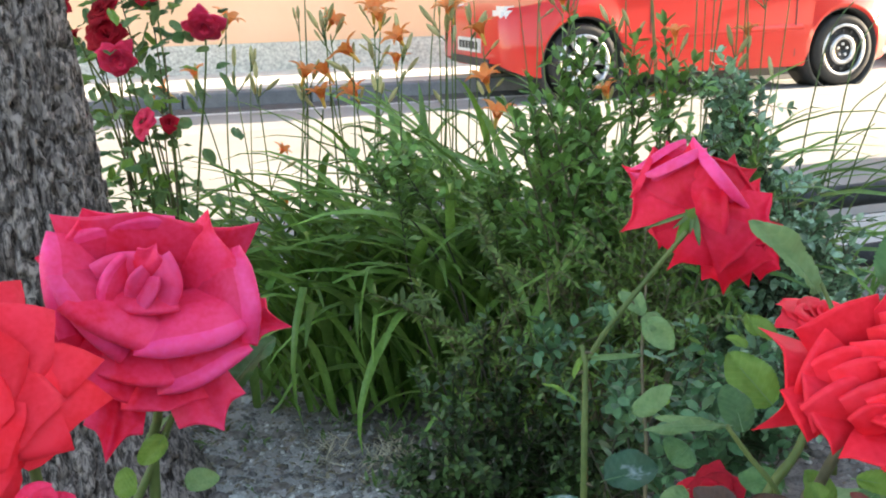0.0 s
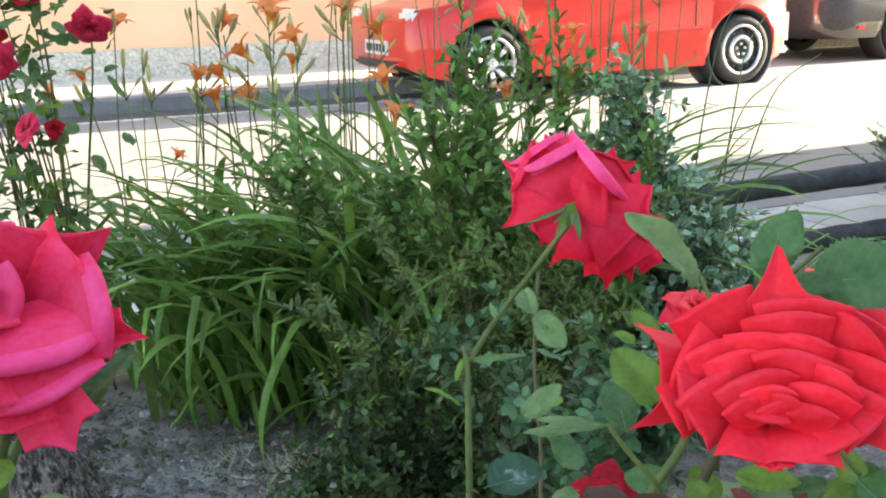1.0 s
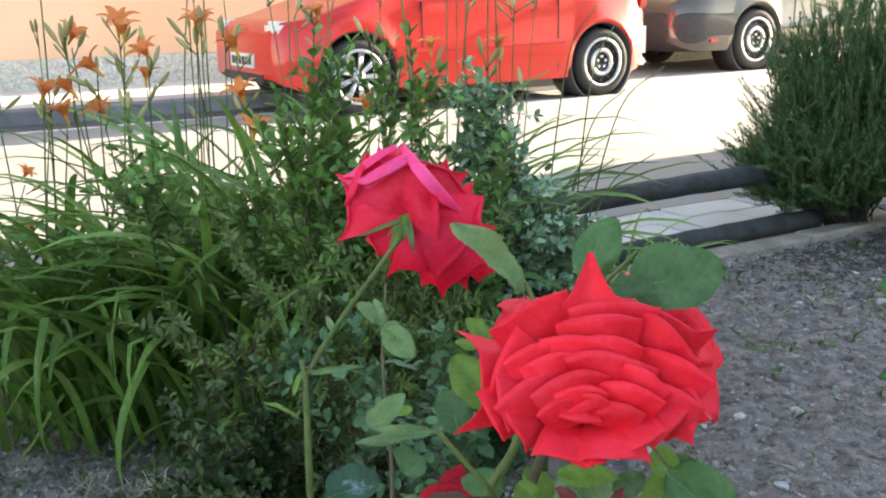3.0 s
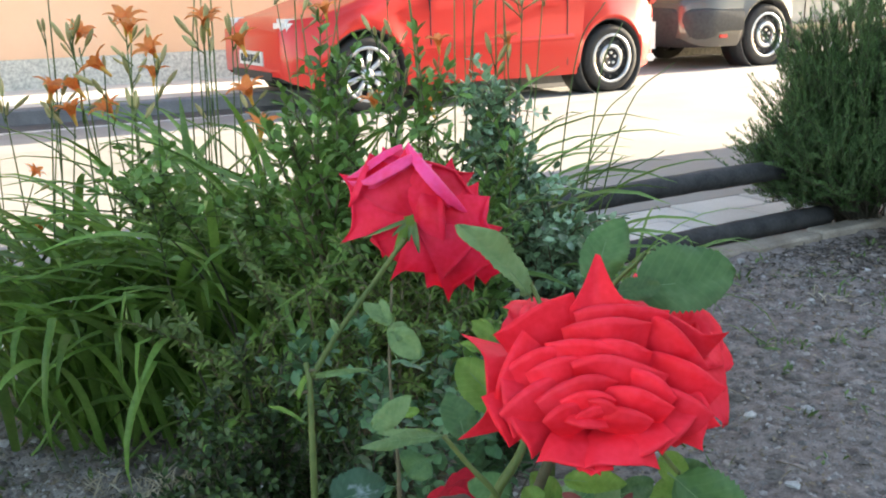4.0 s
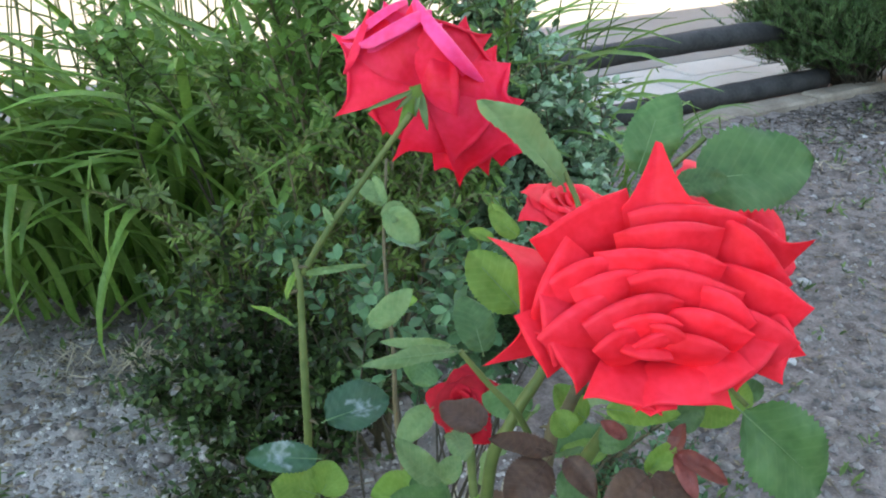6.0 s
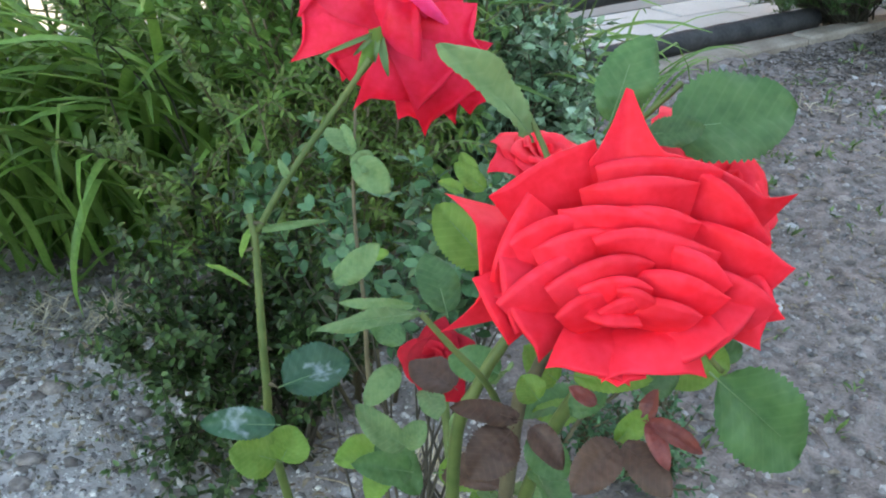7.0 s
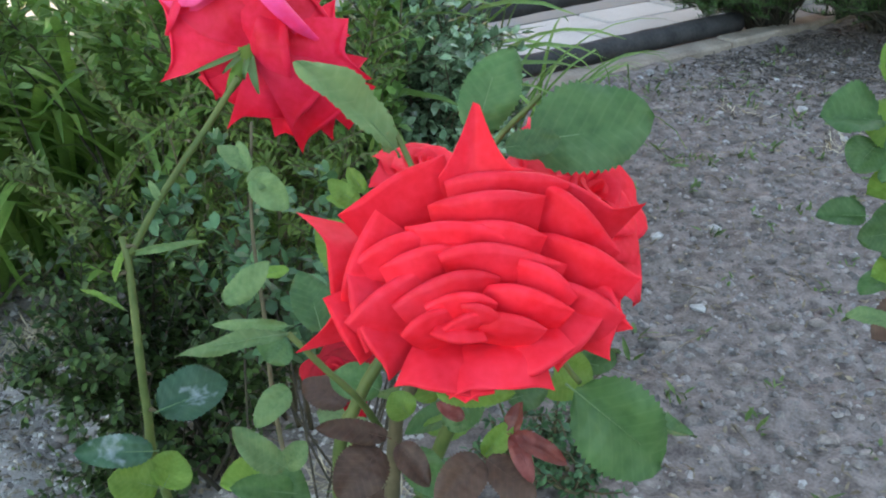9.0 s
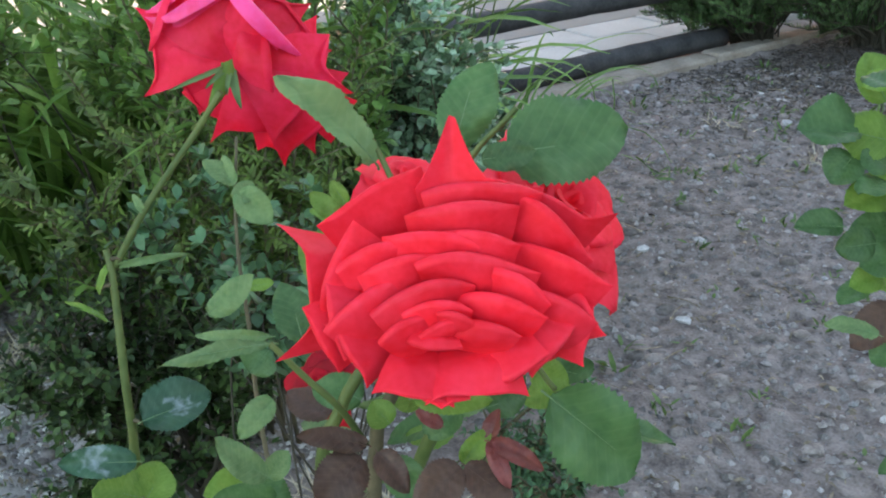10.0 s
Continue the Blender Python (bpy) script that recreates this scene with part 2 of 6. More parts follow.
fine_leaf = material("fine_shrub_leaf", (0.066, 0.122, 0.022), (0.145, 0.21, 0.045), 0.5, 20, 160, 0.1, 0.001, random_by="island", spread=0.4, through_light=0.2, gloss=0.28)
trailing_leaf = material("olive_leaf", (0.075, 0.12, 0.03), (0.155, 0.215, 0.065), 0.5, 20, 160, 0.1, 0.001, random_by="island", spread=0.4, through_light=0.2, gloss=0.28)
box_leaf = material("bluish_box_leaf", (0.045, 0.118, 0.048), (0.105, 0.20, 0.09), 0.4, 20, 160, 0.1, 0.001, random_by="island", spread=0.4, through_light=0.15, gloss=0.32)
glossy_box_leaf = material("glossy_box_leaf", (0.125, 0.24, 0.115), (0.35, 0.49, 0.30), 0.20, 20, 160, 0.1, 0.001, random_by="island", spread=0.6, through_light=0.15, gloss=1.0)
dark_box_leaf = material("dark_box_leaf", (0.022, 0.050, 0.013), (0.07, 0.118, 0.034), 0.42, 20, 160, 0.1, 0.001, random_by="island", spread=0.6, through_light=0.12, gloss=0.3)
needle = material("rosemary_needle", (0.048, 0.11, 0.032), (0.125, 0.21, 0.075), 0.55, 12, 160, 0.1, 0.001, random_by="island", spread=0.35, through_light=0.1, gloss=0.25)
crown_leaf = material("tree_leaf", (0.04, 0.09, 0.02), (0.09, 0.16, 0.04), 0.5, 20, 160, 0.1, 0.001, random_by="island", spread=0.3, through_light=0.25)
car_red = material("red_car_paint", (0.60, 0.012, 0.007), (0.64, 0.016, 0.009), 0.4, 2, 300, 0.0, coat=0.65, gloss=0.4)
car_taupe = material("taupe_car_paint", (0.075, 0.064, 0.055), (0.09, 0.076, 0.065), 0.38, 2, 300, 0.0, metal=0.35, coat=0.8)
plastic = material("dark_plastic", (0.025, 0.024, 0.025), (0.045, 0.043, 0.043), 0.6, 30, 200, 0.1, 0.001)
tyre_rubber = material("tyre_rubber", (0.018, 0.017, 0.017), (0.035, 0.033, 0.032), 0.8, 25, 160, 0.2, 0.001)
silver = material("silver_rim", (0.55, 0.55, 0.56), (0.68, 0.68, 0.69), 0.3, 20, 160, 0.05, 0.001, metal=0.85)
steel_black = material("black_steel", (0.02, 0.02, 0.022), (0.04, 0.04, 0.042), 0.45, 20, 160, 0.05, 0.001, metal=0.3)
lamp_glass = material("headlamp_lens", (0.7, 0.7, 0.7), (0.8, 0.8, 0.8), 0.12, 20, 160, 0.0, coat=0.6)
lamp_red = material("red_lamp_lens", (0.45, 0.01, 0.01), (0.55, 0.02, 0.02), 0.2, 20, 160, 0.0, coat=0.6)
plate_white = material("number_plate", (0.62, 0.62, 0.6), (0.72, 0.72, 0.7), 0.4, 20, 160, 0.0)
plate_dark = material("plate_marks", (0.03, 0.03, 0.035), (0.05, 0.05, 0.05), 0.5, 20, 160, 0.0)
glass = material("tinted_car_glass", (0.012, 0.015, 0.016), (0.02, 0.022, 0.024), 0.05, 2, 100, 0.0, coat=0.5)


# ---- helpers of the build ----
def thing(name, at, label, category, group="", kind=""):
    ob = new(name)
    ob.location = at
    return tagged(ob, label, category, group, kind)


def mesh_data(name, verts, faces, mat, smooth=True):
    me = bpy.data.meshes.new(name)
    me.from_pydata([tuple(v) for v in verts], [], faces)
    me.materials.append(mat)
    if smooth:
        me.polygons.foreach_set("use_smooth", [True] * len(me.polygons))
    me.update()
    return me


def put(name, me, parent=None, label="", kind="", m=None):
    """A mesh object under a thing or part; m, or the mesh itself, is in world metres."""
    ob = new(name, me)
    if parent:
        ob.parent = parent
        up = parent.matrix_basis
        if parent.parent:
            up = parent.parent.matrix_basis @ up
        ob.matrix_basis = up.inverted() @ (m or Matrix())
    elif m:
        ob.matrix_basis = m
    return tagged(ob, label, kind=kind)


def part(name, bm, mat, parent, label="", m=None, smooth=True):
    me = bpy.data.meshes.new(name)
    bm.to_mesh(me)
    bm.free()
    me.materials.append(mat)
    if smooth:
        me.polygons.foreach_set("use_smooth", [True] * len(me.polygons))
    return put(name, me, parent, label, m=m)


def frame_of(axis, hint=(0, 0, 1)):
    """Rotation whose Y is axis and whose Z lies nearest to hint."""
    y = Vector(axis).normalized()
    h = Vector(hint)
    z = h - y * h.dot(y)
    if z.length < 1e-4:
        z = Vector((1, 0, 0)) - y * y.x
    z.normalize()
    x = y.cross(z)
    return Matrix((x, y, z)).transposed().to_4x4()


def spline(points, steps):
    """Catmull-Rom through points."""
    p = [Vector(q) for q in points]
    p = [p[0] * 2 - p[1]] + p + [p[-1] * 2 - p[-2]]
    out = []
    for i in range(1, len(p) - 2):
        for k in range(steps):
            t = k / steps
            a, b, c, d = p[i - 1:i + 3]
            out.append(0.5 * ((2 * b) + (c - a) * t + (2 * a - 5 * b + 4 * c - d) * t * t + (3 * b - a - 3 * c + d) * t ** 3))
    out.append(p[-2])
    return out


def tube(points, r0, r1, sides=8, steps=5, knots=0.0):
    """Vertices and faces of a tapered stem through points."""
    line = spline(points, steps) if len(points) > 2 or steps > 1 else [Vector(q) for q in points]
    verts, faces = [], []
    for i, c in enumerate(line):
        ax = (line[min(i + 1, len(line) - 1)] - line[max(i - 1, 0)]).normalized()
        f = frame_of(ax, (0.3, 1, 0.2)).to_3x3()
        r = r0 + (r1 - r0) * i / (len(line) - 1)
        r *= 1 + knots * (i % 4 == 0)
        for k in range(sides):
            a = 2 * math.pi * k / sides
            verts.append(c + f @ Vector((math.cos(a) * r, 0, math.sin(a) * r)))
    n = len(line)
    for i in range(n - 1):
        for k in range(sides):
            a, b = i * sides + k, i * sides + (k + 1) % sides
            faces.append((a, b, b + sides, a + sides))
    faces.append(tuple(range(sides))[::-1])
    faces.append(tuple(range((n - 1) * sides, n * sides)))
    return verts, faces


def cane(parent, points, r0, r1, mat, name="cane", label="", knots=0.08):
    v, f = tube(points, r0, r1, 9, 5, knots)
    return put(name, mesh_data(name, v, f, mat), parent, label)


def box(bm, x0, x1, y0, y1, z0, z1, m=None, bevel=0.0):
    made = bmesh.ops.create_cube(bm, size=1, matrix=(m or Matrix()) @ Matrix.Translation(((x0 + x1) / 2, (y0 + y1) / 2, (z0 + z1) / 2)) @ Matrix.Diagonal((x1 - x0, y1 - y0, z1 - z0, 1)))
    if bevel:
        edges = {e for v in made["verts"] for e in v.link_edges}
        bmesh.ops.bevel(bm, geom=list(edges), offset=bevel, segments=2, affect="EDGES")
    return bm


def ring(bm, r_out, r_in, y0, y1, sides=40):
    """An annular band about the Y axis."""
    rows = []
    for r, y in ((r_in, y0), (r_out, y0), (r_out, y1), (r_in, y1)):
        rows.append([bm.verts.new((r * math.cos(2 * math.pi * k / sides), y, r * math.sin(2 * math.pi * k / sides))) for k in range(sides)])
    for a in range(4):
        for k in range(sides):
            bm.faces.new((rows[a][k], rows[a][(k + 1) % sides], rows[(a + 1) % 4][(k + 1) % sides], rows[(a + 1) % 4][k]))
    return bm


STREET = Matrix.Rotation(ROAD, 4, "Z")     # x along the street, y across it


# ---- ground ----
def soil_height(x, y):
    return (noise.fractal(Vector((x * 1.3, y * 1.3, 0.4)), 1, 2, 4) * 0.018
            + noise.fractal(Vector((x * 14, y * 14, 2.0)), 1, 2, 4) * 0.013
            + abs(noise.noise(Vector((x * 21, y * 21, 5.0)))) * 0.009)


def ground_sheet():
    half = 400
    me = mesh_data("ground", [(-half, -half, -0.025), (half, -half, -0.025), (half, half, -0.025), (-half, half, -0.025)], [(0, 1, 2, 3)], far_soil)
    tagged(put("ground", me), "packed dry earth around the street", "ground", kind="structure")
    # the bed, up to its edging
    n_s, n_n, s0, s1, n0, n1 = 500, 300, -2.4, 5.0, -2.2, 2.10
    verts = []
    for j in range(n_n + 1):
        for i in range(n_s + 1):
            p = STREET @ Vector((s0 + (s1 - s0) * i / n_s, n0 + (n1 - n0) * j / n_n, 0))
            verts.append((p.x, p.y, soil_height(p.x, p.y)))
    faces = [(j * (n_s + 1) + i, j * (n_s + 1) + i + 1, (j + 1) * (n_s + 1) + i + 1, (j + 1) * (n_s + 1) + i) for j in range(n_n) for i in range(n_s)]
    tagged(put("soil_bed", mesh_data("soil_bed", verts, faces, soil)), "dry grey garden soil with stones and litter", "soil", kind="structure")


def slab(name, s0, s1, n0, n1, z0, z1, mat, label, category):
    bm = box(bmesh.new(), s0, s1, n0, n1, z0, z1)
    ob = part(name, bm, mat, None, m=STREET, smooth=False)
    return tagged(ob, label, category, kind="structure")


ground_sheet()
slab("road", -60, 80, 2.84, 6.27, -0.3, 0.0, asphalt, "sunlit pale worn asphalt roadway", "road")
slab("parking_lane", -60, 80, 6.27, 7.68, -0.3, -0.004, lane_asphalt, "grey asphalt parking lane along the kerb", "parking lane")
slab("parking_bay", 6.4, 80, 7.68, 9.62, -0.3, -0.004, lane_asphalt, "grey asphalt bay where the kerb ends", "parking bay")
slab("lane_line", -60, 6.4, 7.25, 7.33, -0.02, 0.0, worn_paint, "worn white line beside the gutter", "road marking")
# the parked cars' shadow up to the kerb, laid as a dark slab
slab("gutter", -60, 6.4, 7.33, 7.68, -0.02, 0.004, gutter_shade, "strip along the kerb coloured dark for the parked cars' shadow", "gutter")
slab("pavement", -60, 6.4, 7.84, 9.62, -0.3, 0.105, concrete, "pale sunlit concrete pavement by the house", "pavement")


def brick_mesh(name, lx, ly, lz, mat, bevel=0.006):
    me = bpy.data.meshes.new(name)
    bm = box(bmesh.new(), -lx / 2, lx / 2, -ly / 2, ly / 2, -lz / 2, lz / 2)
    bmesh.ops.bevel(bm, geom=bm.edges[:], offset=bevel, segments=1, affect="EDGES")
    bm.to_mesh(me)
    bm.free()
    me.materials.append(mat)
    return me


def street_edges():
    kerb = thing("kerb", (0, 0, 0), "dark grey stone kerb along the pavement", "kerb", kind="structure")
    one = brick_mesh("kerb_stone", 0.985, 0.16, 0.5, kerb_stone, 0.012)
    for i in range(-20, 7):
        put("kerb_stone", one, kerb, m=STREET @ pose(i - 0.1, 7.76, -0.135 + random.uniform(-0.003, 0.003), 0, 0, random.uniform(-0.2, 0.2)))
    strip = thing("paved_edging", (0, 0, 0), "row of pale concrete pavers between bed and road", "paving", kind="structure")
    slab_one = brick_mesh("paver", 0.392, 0.192, 0.3, concrete, 0.006)
    for i in range(-12, 20):
        for j in range(2):
            put("paver", slab_one, strip, m=STREET @ pose(i * 0.4 + 0.2 * j, 2.535 + 0.2 * j, -0.148 + random.uniform(-0.004, 0.004), random.uniform(-0.6, 0.6), random.uniform(-0.6, 0.6), random.uniform(-0.4, 0.4)))
    edge = thing("edging_board", (0, 0, 0), "weathered brown timber boards edging the bed", "edging", kind="structure")
    plank = brick_mesh("board", 1.49, 0.09, 0.2, board, 0.008)
    for i in range(-3, 5):
        put("board", plank, edge, m=STREET @ pose(i * 1.5 + 0.6, 2.135, -0.078 + random.uniform(-0.006, 0.006), 0, random.uniform(-0.3, 0.3), random.uniform(-0.5, 0.5)))


street_edges()


def log_fence():
    fence = thing("log_fence", STREET @ Vector((2.6, 2.27, 0)), "low fence of two dark weathered round logs", "fence")
    for name, n, z, s0, s1 in (("rail", 2.31, 0.222, 1.55, 2.95), ("rail", 2.225, 0.046, 1.5, 3.03)):
        pts = [STREET @ Vector((s0 + (s1 - s0) * k / 4, n + random.uniform(-0.006, 0.006), z + random.uniform(-0.004, 0.004))) for k in range(5)]
        v, f = tube(pts, 0.036, 0.038, 18, 10, 0.01)
        v = [p + Vector((noise.noise(p * 9), noise.noise(p * 9 + Vector((7, 0, 0))), noise.noise(p * 9 + Vector((0, 7, 0))))) * 0.004 for p in v]
        put(name, mesh_data(name, v, f, log_wood), fence)
    for s in (1.62,):
        pts = [STREET @ Vector((s, 2.392, z)) for z in (-0.06, 0.10, 0.25)]
        v, f = tube(pts, 0.048, 0.045, 16, 4)
        put("post", mesh_data("post", v, f, log_wood), fence)


log_fence()


# ---- house across the street ----
def opposite_house():
    house = thing("house", STREET @ Vector((4, 9.66, 0)), "orange rendered house with a grey roughcast plinth", "house")
    part("wall", box(bmesh.new(), -16, 24, 9.66, 16, 0.0, 6.2), render_orange, house, m=STREET, smooth=False)
    part("plinth", box(bmesh.new(), -16.02, 24.02, 9.62, 9.75, 0.0, 0.375, bevel=0.006), roughcast, house, "grey pebbly roughcast plinth", m=STREET, smooth=False)
    bm = bmesh.new()
    vs = [bm.verts.new(p) for p in ((-16.4, 9.2, 6.1), (24.4, 9.2, 6.1), (24.4, 16.4, 6.1), (-16.4, 16.4, 6.1), (-16.4, 12.8, 8.2), (24.4, 12.8, 8.2))]
    for f in ((0, 1, 5, 4), (2, 3, 4, 5), (0, 4, 3), (1, 2, 5), (3, 2, 1, 0)):
        bm.faces.new([vs[k] for k in f])
    part("roof", bm, roof_tile, house, "red tiled roof", m=STREET, smooth=False)


opposite_house()
# an unseen wall added at the end of the bed to shade it from the low sun
slab("wall_east", 7.6, 8.0, -9, 3.84, -0.2, 6.5, plain_wall, "unseen plain wall added to shade the garden", "wall")
slab("wall_south", -14, 8.0, -9.4, -9, -0.2, 2.2, plain_wall, "plain plastered wall behind the garden", "wall")


# ---- parked cars ----
def lerp(table, x):
    for (xa, ya), (xb, yb) in zip(table, table[1:]):
        if x <= xb:
            k = max(0.0, (x - xa) / (xb - xa))
            k = k * k * (3 - 2 * k)
            return ya + (yb - ya) * k
    return table[-1][1]


def wheel(car, x, y, r, m, kind):
    """A wheel of the side that faces the bed; y is its outer face, the axle runs along y."""
    at = m @ Matrix.Translation((x, y, r))
    hub = new("wheel")
    hub.parent = car
    hub.matrix_basis = car.matrix_basis.inverted() @ at
    bm = bmesh.new()
    rows = []
    prof = ((0.70, 0.0), (0.76, -0.012), (0.93, -0.014), (0.985, 0.01), (1.0, 0.045), (1.0, 0.13), (0.95, 0.17), (0.7, 0.175))
    for rr, yy in prof:
        rows.append([bm.verts.new((rr * r * math.cos(2 * math.pi * k / 48), yy, rr * r * math.sin(2 * math.pi * k / 48))) for k in range(48)])
    for a in range(len(rows) - 1):
        for k in range(48):
            bm.faces.new((rows[a][k], rows[a][(k + 1) % 48], rows[a + 1][(k + 1) % 48], rows[a + 1][k]))
    part("tyre", bm, tyre_rubber, hub, "black rubber tyre", m=at)
    part("rim_lip", ring(bmesh.new(), 0.735 * r, 0.655 * r, -0.012, 0.03), silver, hub, "bright silver rim edge", m=at)
    if kind == "steel":
        bm = ring(bmesh.new(), 0.66 * r, 0.02 * r, 0.02, 0.05)
        part("disc", bm, steel_black, hub, "black steel wheel disc", m=at)
        part("trim_ring", ring(bmesh.new(), 0.42 * r, 0.30 * r, -0.002, 0.03), silver, hub, "silver centre ring", m=at)
        for k in range(12):
            a = 2 * math.pi * k / 12
            hole = m @ Matrix.Translation((x + 0.55 * r * math.cos(a), y + 0.014, r + 0.55 * r * math.sin(a)))
            part("vent", ring(bmesh.new(), 0.055 * r, 0.004, 0.0, 0.008, 12), plastic, hub, m=hole)
        for k in range(5):
            a = 2 * math.pi * k / 5 + 0.3
            nut = m @ Matrix.Translation((x + 0.16 * r * math.cos(a), y + 0.004, r + 0.16 * r * math.sin(a)))
            part("wheel_nut", ring(bmesh.new(), 0.045 * r, 0.002, 0.0, 0.02, 6), silver, hub, m=nut)
    else:
        part("disc", ring(bmesh.new(), 0.66 * r, 0.02 * r, 0.05, 0.07), steel_black, hub, m=at)
        part("hub_cap", ring(bmesh.new(), 0.17 * r, 0.002, -0.006, 0.05, 20), silver, hub, m=at)
        for k in range(9):
            a = 2 * math.pi * k / 9
            for d in (-0.07, 0.07):
                bm = box(bmesh.new(), 0.12 * r, 0.67 * r, 0.0, 0.035, -0.035 * r, 0.035 * r, m=Matrix.Rotation(-(a + d), 4, "Y"), bevel=0.004)
                part("spoke", bm, silver, hub, m=at)
    return hub


def car(name, s, n, length, width, height, wheel_r, axles, paint, label, kinds, lift=0.19, belt=0.86, trim=None, nose=0.62):
    """A hatchback seen from its side: x from its left end along the street, y from the side that faces the bed."""
    m = STREET @ Matrix.Translation((s, n, 0))
    c = thing(name, (0, 0, 0), label, "car", "parked cars")
    c.matrix_basis = m
    hw = width / 2
    top = [(0, nose + 0.02), (0.10, nose + 0.10), (0.25 * length, belt + 0.05), (0.31 * length, belt + 0.10), (0.47 * length, height - 0.03), (0.62 * length, height), (0.86 * length, height - 0.06), (0.97 * length, belt + 0.12), (length, belt - 0.1)]
    beltline = [(0, nose), (0.1, nose + 0.06), (0.3 * length, belt), (length * 0.9, belt + 0.05), (length, belt - 0.12)]
    ends = lambda x: (1 - 0.22 * max(0.0, 1 - x / 0.42) ** 2 - 0.2 * max(0.0, 1 - (length - x) / 0.34) ** 2)
    arch = wheel_r + 0.055

    def low(x):
        z = lift + 0.10 * max(0.0, 1 - x / 0.3) ** 2 + 0.10 * max(0.0, 1 - (length - x) / 0.3) ** 2
        for ax in axles:
            if abs(x - ax) < arch:
                z = max(z, wheel_r + math.sqrt(arch ** 2 - (x - ax) ** 2))
        return z

    xs = sorted({round(length * k / 44, 4) for k in range(45)} | {round(ax + arch * math.cos(math.pi * k / 14), 4) for ax in axles for k in range(15)})
    bm = bmesh.new()
    rows = []
    for x in xs:
        w, b, t, z0 = hw * ends(x), lerp(beltline, x), lerp(top, x), low(x)
        t = max(t, b + 0.02)
        mid = max(z0 + 0.02, 0.46)
        cab = 0.80 if t - b > 0.25 else 0.93
        sec = [(w * 0.985, z0), (w * 1.0, max(z0 + 0.01, mid - 0.1)), (w * 1.0, mid + 0.02), (w * 0.985, mid + 0.05), (w * 0.99, (mid + b) / 2 + 0.08), (w * 0.955, b),
               (w * (0.94 * 0.4 + cab * 0.6), b + (t - b) * 0.55), (w * cab * 0.98, b + (t - b) * 0.86), (w * cab * 0.86, t - 0.012), (w * 0.35, t + 0.012), (0, t + 0.016)]
        left = [(hw - y, z) for y, z in sec]
        right = [(hw + y, z) for y, z in sec[-2::-1]]
        rows.append([bm.verts.new((x, y, z)) for y, z in left + right])
    for a, b2 in zip(rows, rows[1:]):
        for k in range(len(a) - 1):
            bm.faces.new((a[k], a[k + 1], b2[k + 1], b2[k]))
    for r in (rows[0], rows[-1]):
        bm.faces.new(r if r is rows[-1] else r[::-1])
    bmesh.ops.recalc_face_normals(bm, faces=bm.faces[:])
    part("body", bm, paint, c, m=m)
    # floor pan and arch liners
    bm = box(bmesh.new(), 0.25, length - 0.25, 0.2, width - 0.2, lift + 0.01, 0.55)
    part("underbody", bm, plastic, c, "dark underbody", m=m, smooth=False)
    for ax in axles:
        part("arch_liner", ring(bmesh.new(), arch + 0.01, arch - 0.012, 0.02, 0.32, 36), plastic, c, m=m @ Matrix.Translation((ax, 0, wheel_r)))
        part("arch_liner", ring(bmesh.new(), arch, 0.05, 0.24, 0.27, 36), plastic, c, m=m @ Matrix.Translation((ax, 0, wheel_r)))
    for side in (0, 1):
        mm = m if side == 0 else m @ Matrix.Translation((length, width, 0)) @ Matrix.Rotation(math.pi, 4, "Z")
        axs = axles if side == 0 else [length - a for a in axles]
        for ax, kd in zip(axs, kinds if side == 0 else kinds[::-1]):
            wheel(c, ax, 0.012, wheel_r, mm, kd)
        # sill, door joints, handle, moulding, windows
        x0, x1 = axs[0] + arch + 0.03, axs[1] - arch - 0.03
        if side == 1:
            x0, x1 = min(axs) + arch + 0.03, max(axs) - arch - 0.03
        part("sill", box(bmesh.new(), x0, x1, 0.006, 0.05, lift - 0.015, lift + 0.055, bevel=0.01), trim or paint, c, "sill strip", m=mm, smooth=False)
        bm = bmesh.new()
        pts = [(0.014, 0.44), (-0.006, 0.455), (-0.008, 0.475), (0.012, 0.50)]
        ra = [bm.verts.new((x0 + 0.06, y + 0.004, z - 0.01)) for y, z in pts]
        rb = [bm.verts.new((x1 - 0.05, y, z + 0.02)) for y, z in pts]
        for k in range(3):
            bm.faces.new((ra[k], rb[k], rb[k + 1], ra[k + 1]))
        part("door_moulding", bm, trim or paint, c, m=mm)
        for xd in (x0 + 0.18, x1 - 0.12):
            part("door_joint", box(bmesh.new(), xd, xd + 0.007, 0.003, 0.03, lift + 0.07, belt - 0.02), plastic, c, m=mm, smooth=False)
        part("door_handle", box(bmesh.new(), x1 - 0.40, x1 - 0.22, -0.012, 0.03, belt - 0.12, belt - 0.095, bevel=0.008), paint, c, m=mm, smooth=False)
    # glass: windscreen band and side panes set just outside the cabin
    for side in (0, 1):
        bm = bmesh.new()
        ra, rb = [], []
        for k in range(13):
            x = length * (0.36 + 0.5 * k / 12)
            b, t = lerp(beltline, x), lerp(top, x)
            w = hw * ends(x)
            y0, y1 = hw - w * 0.962, hw - w * 0.80
            if side:
                y0, y1 = width - y0, width - y1
            ra.append(bm.verts.new((x, y0 - (0.004 if not side else -0.004), b + 0.03)))
            rb.append(bm.verts.new((x, y1 + (-0.02 if not side else 0.02), max(b + 0.06, b + (t - b) * 0.84))))
        for k in range(12):
            bm.faces.new((ra[k], ra[k + 1], rb[k + 1], rb[k]))
        part("side_window", bm, glass, c, "dark tinted side glass", m=m)
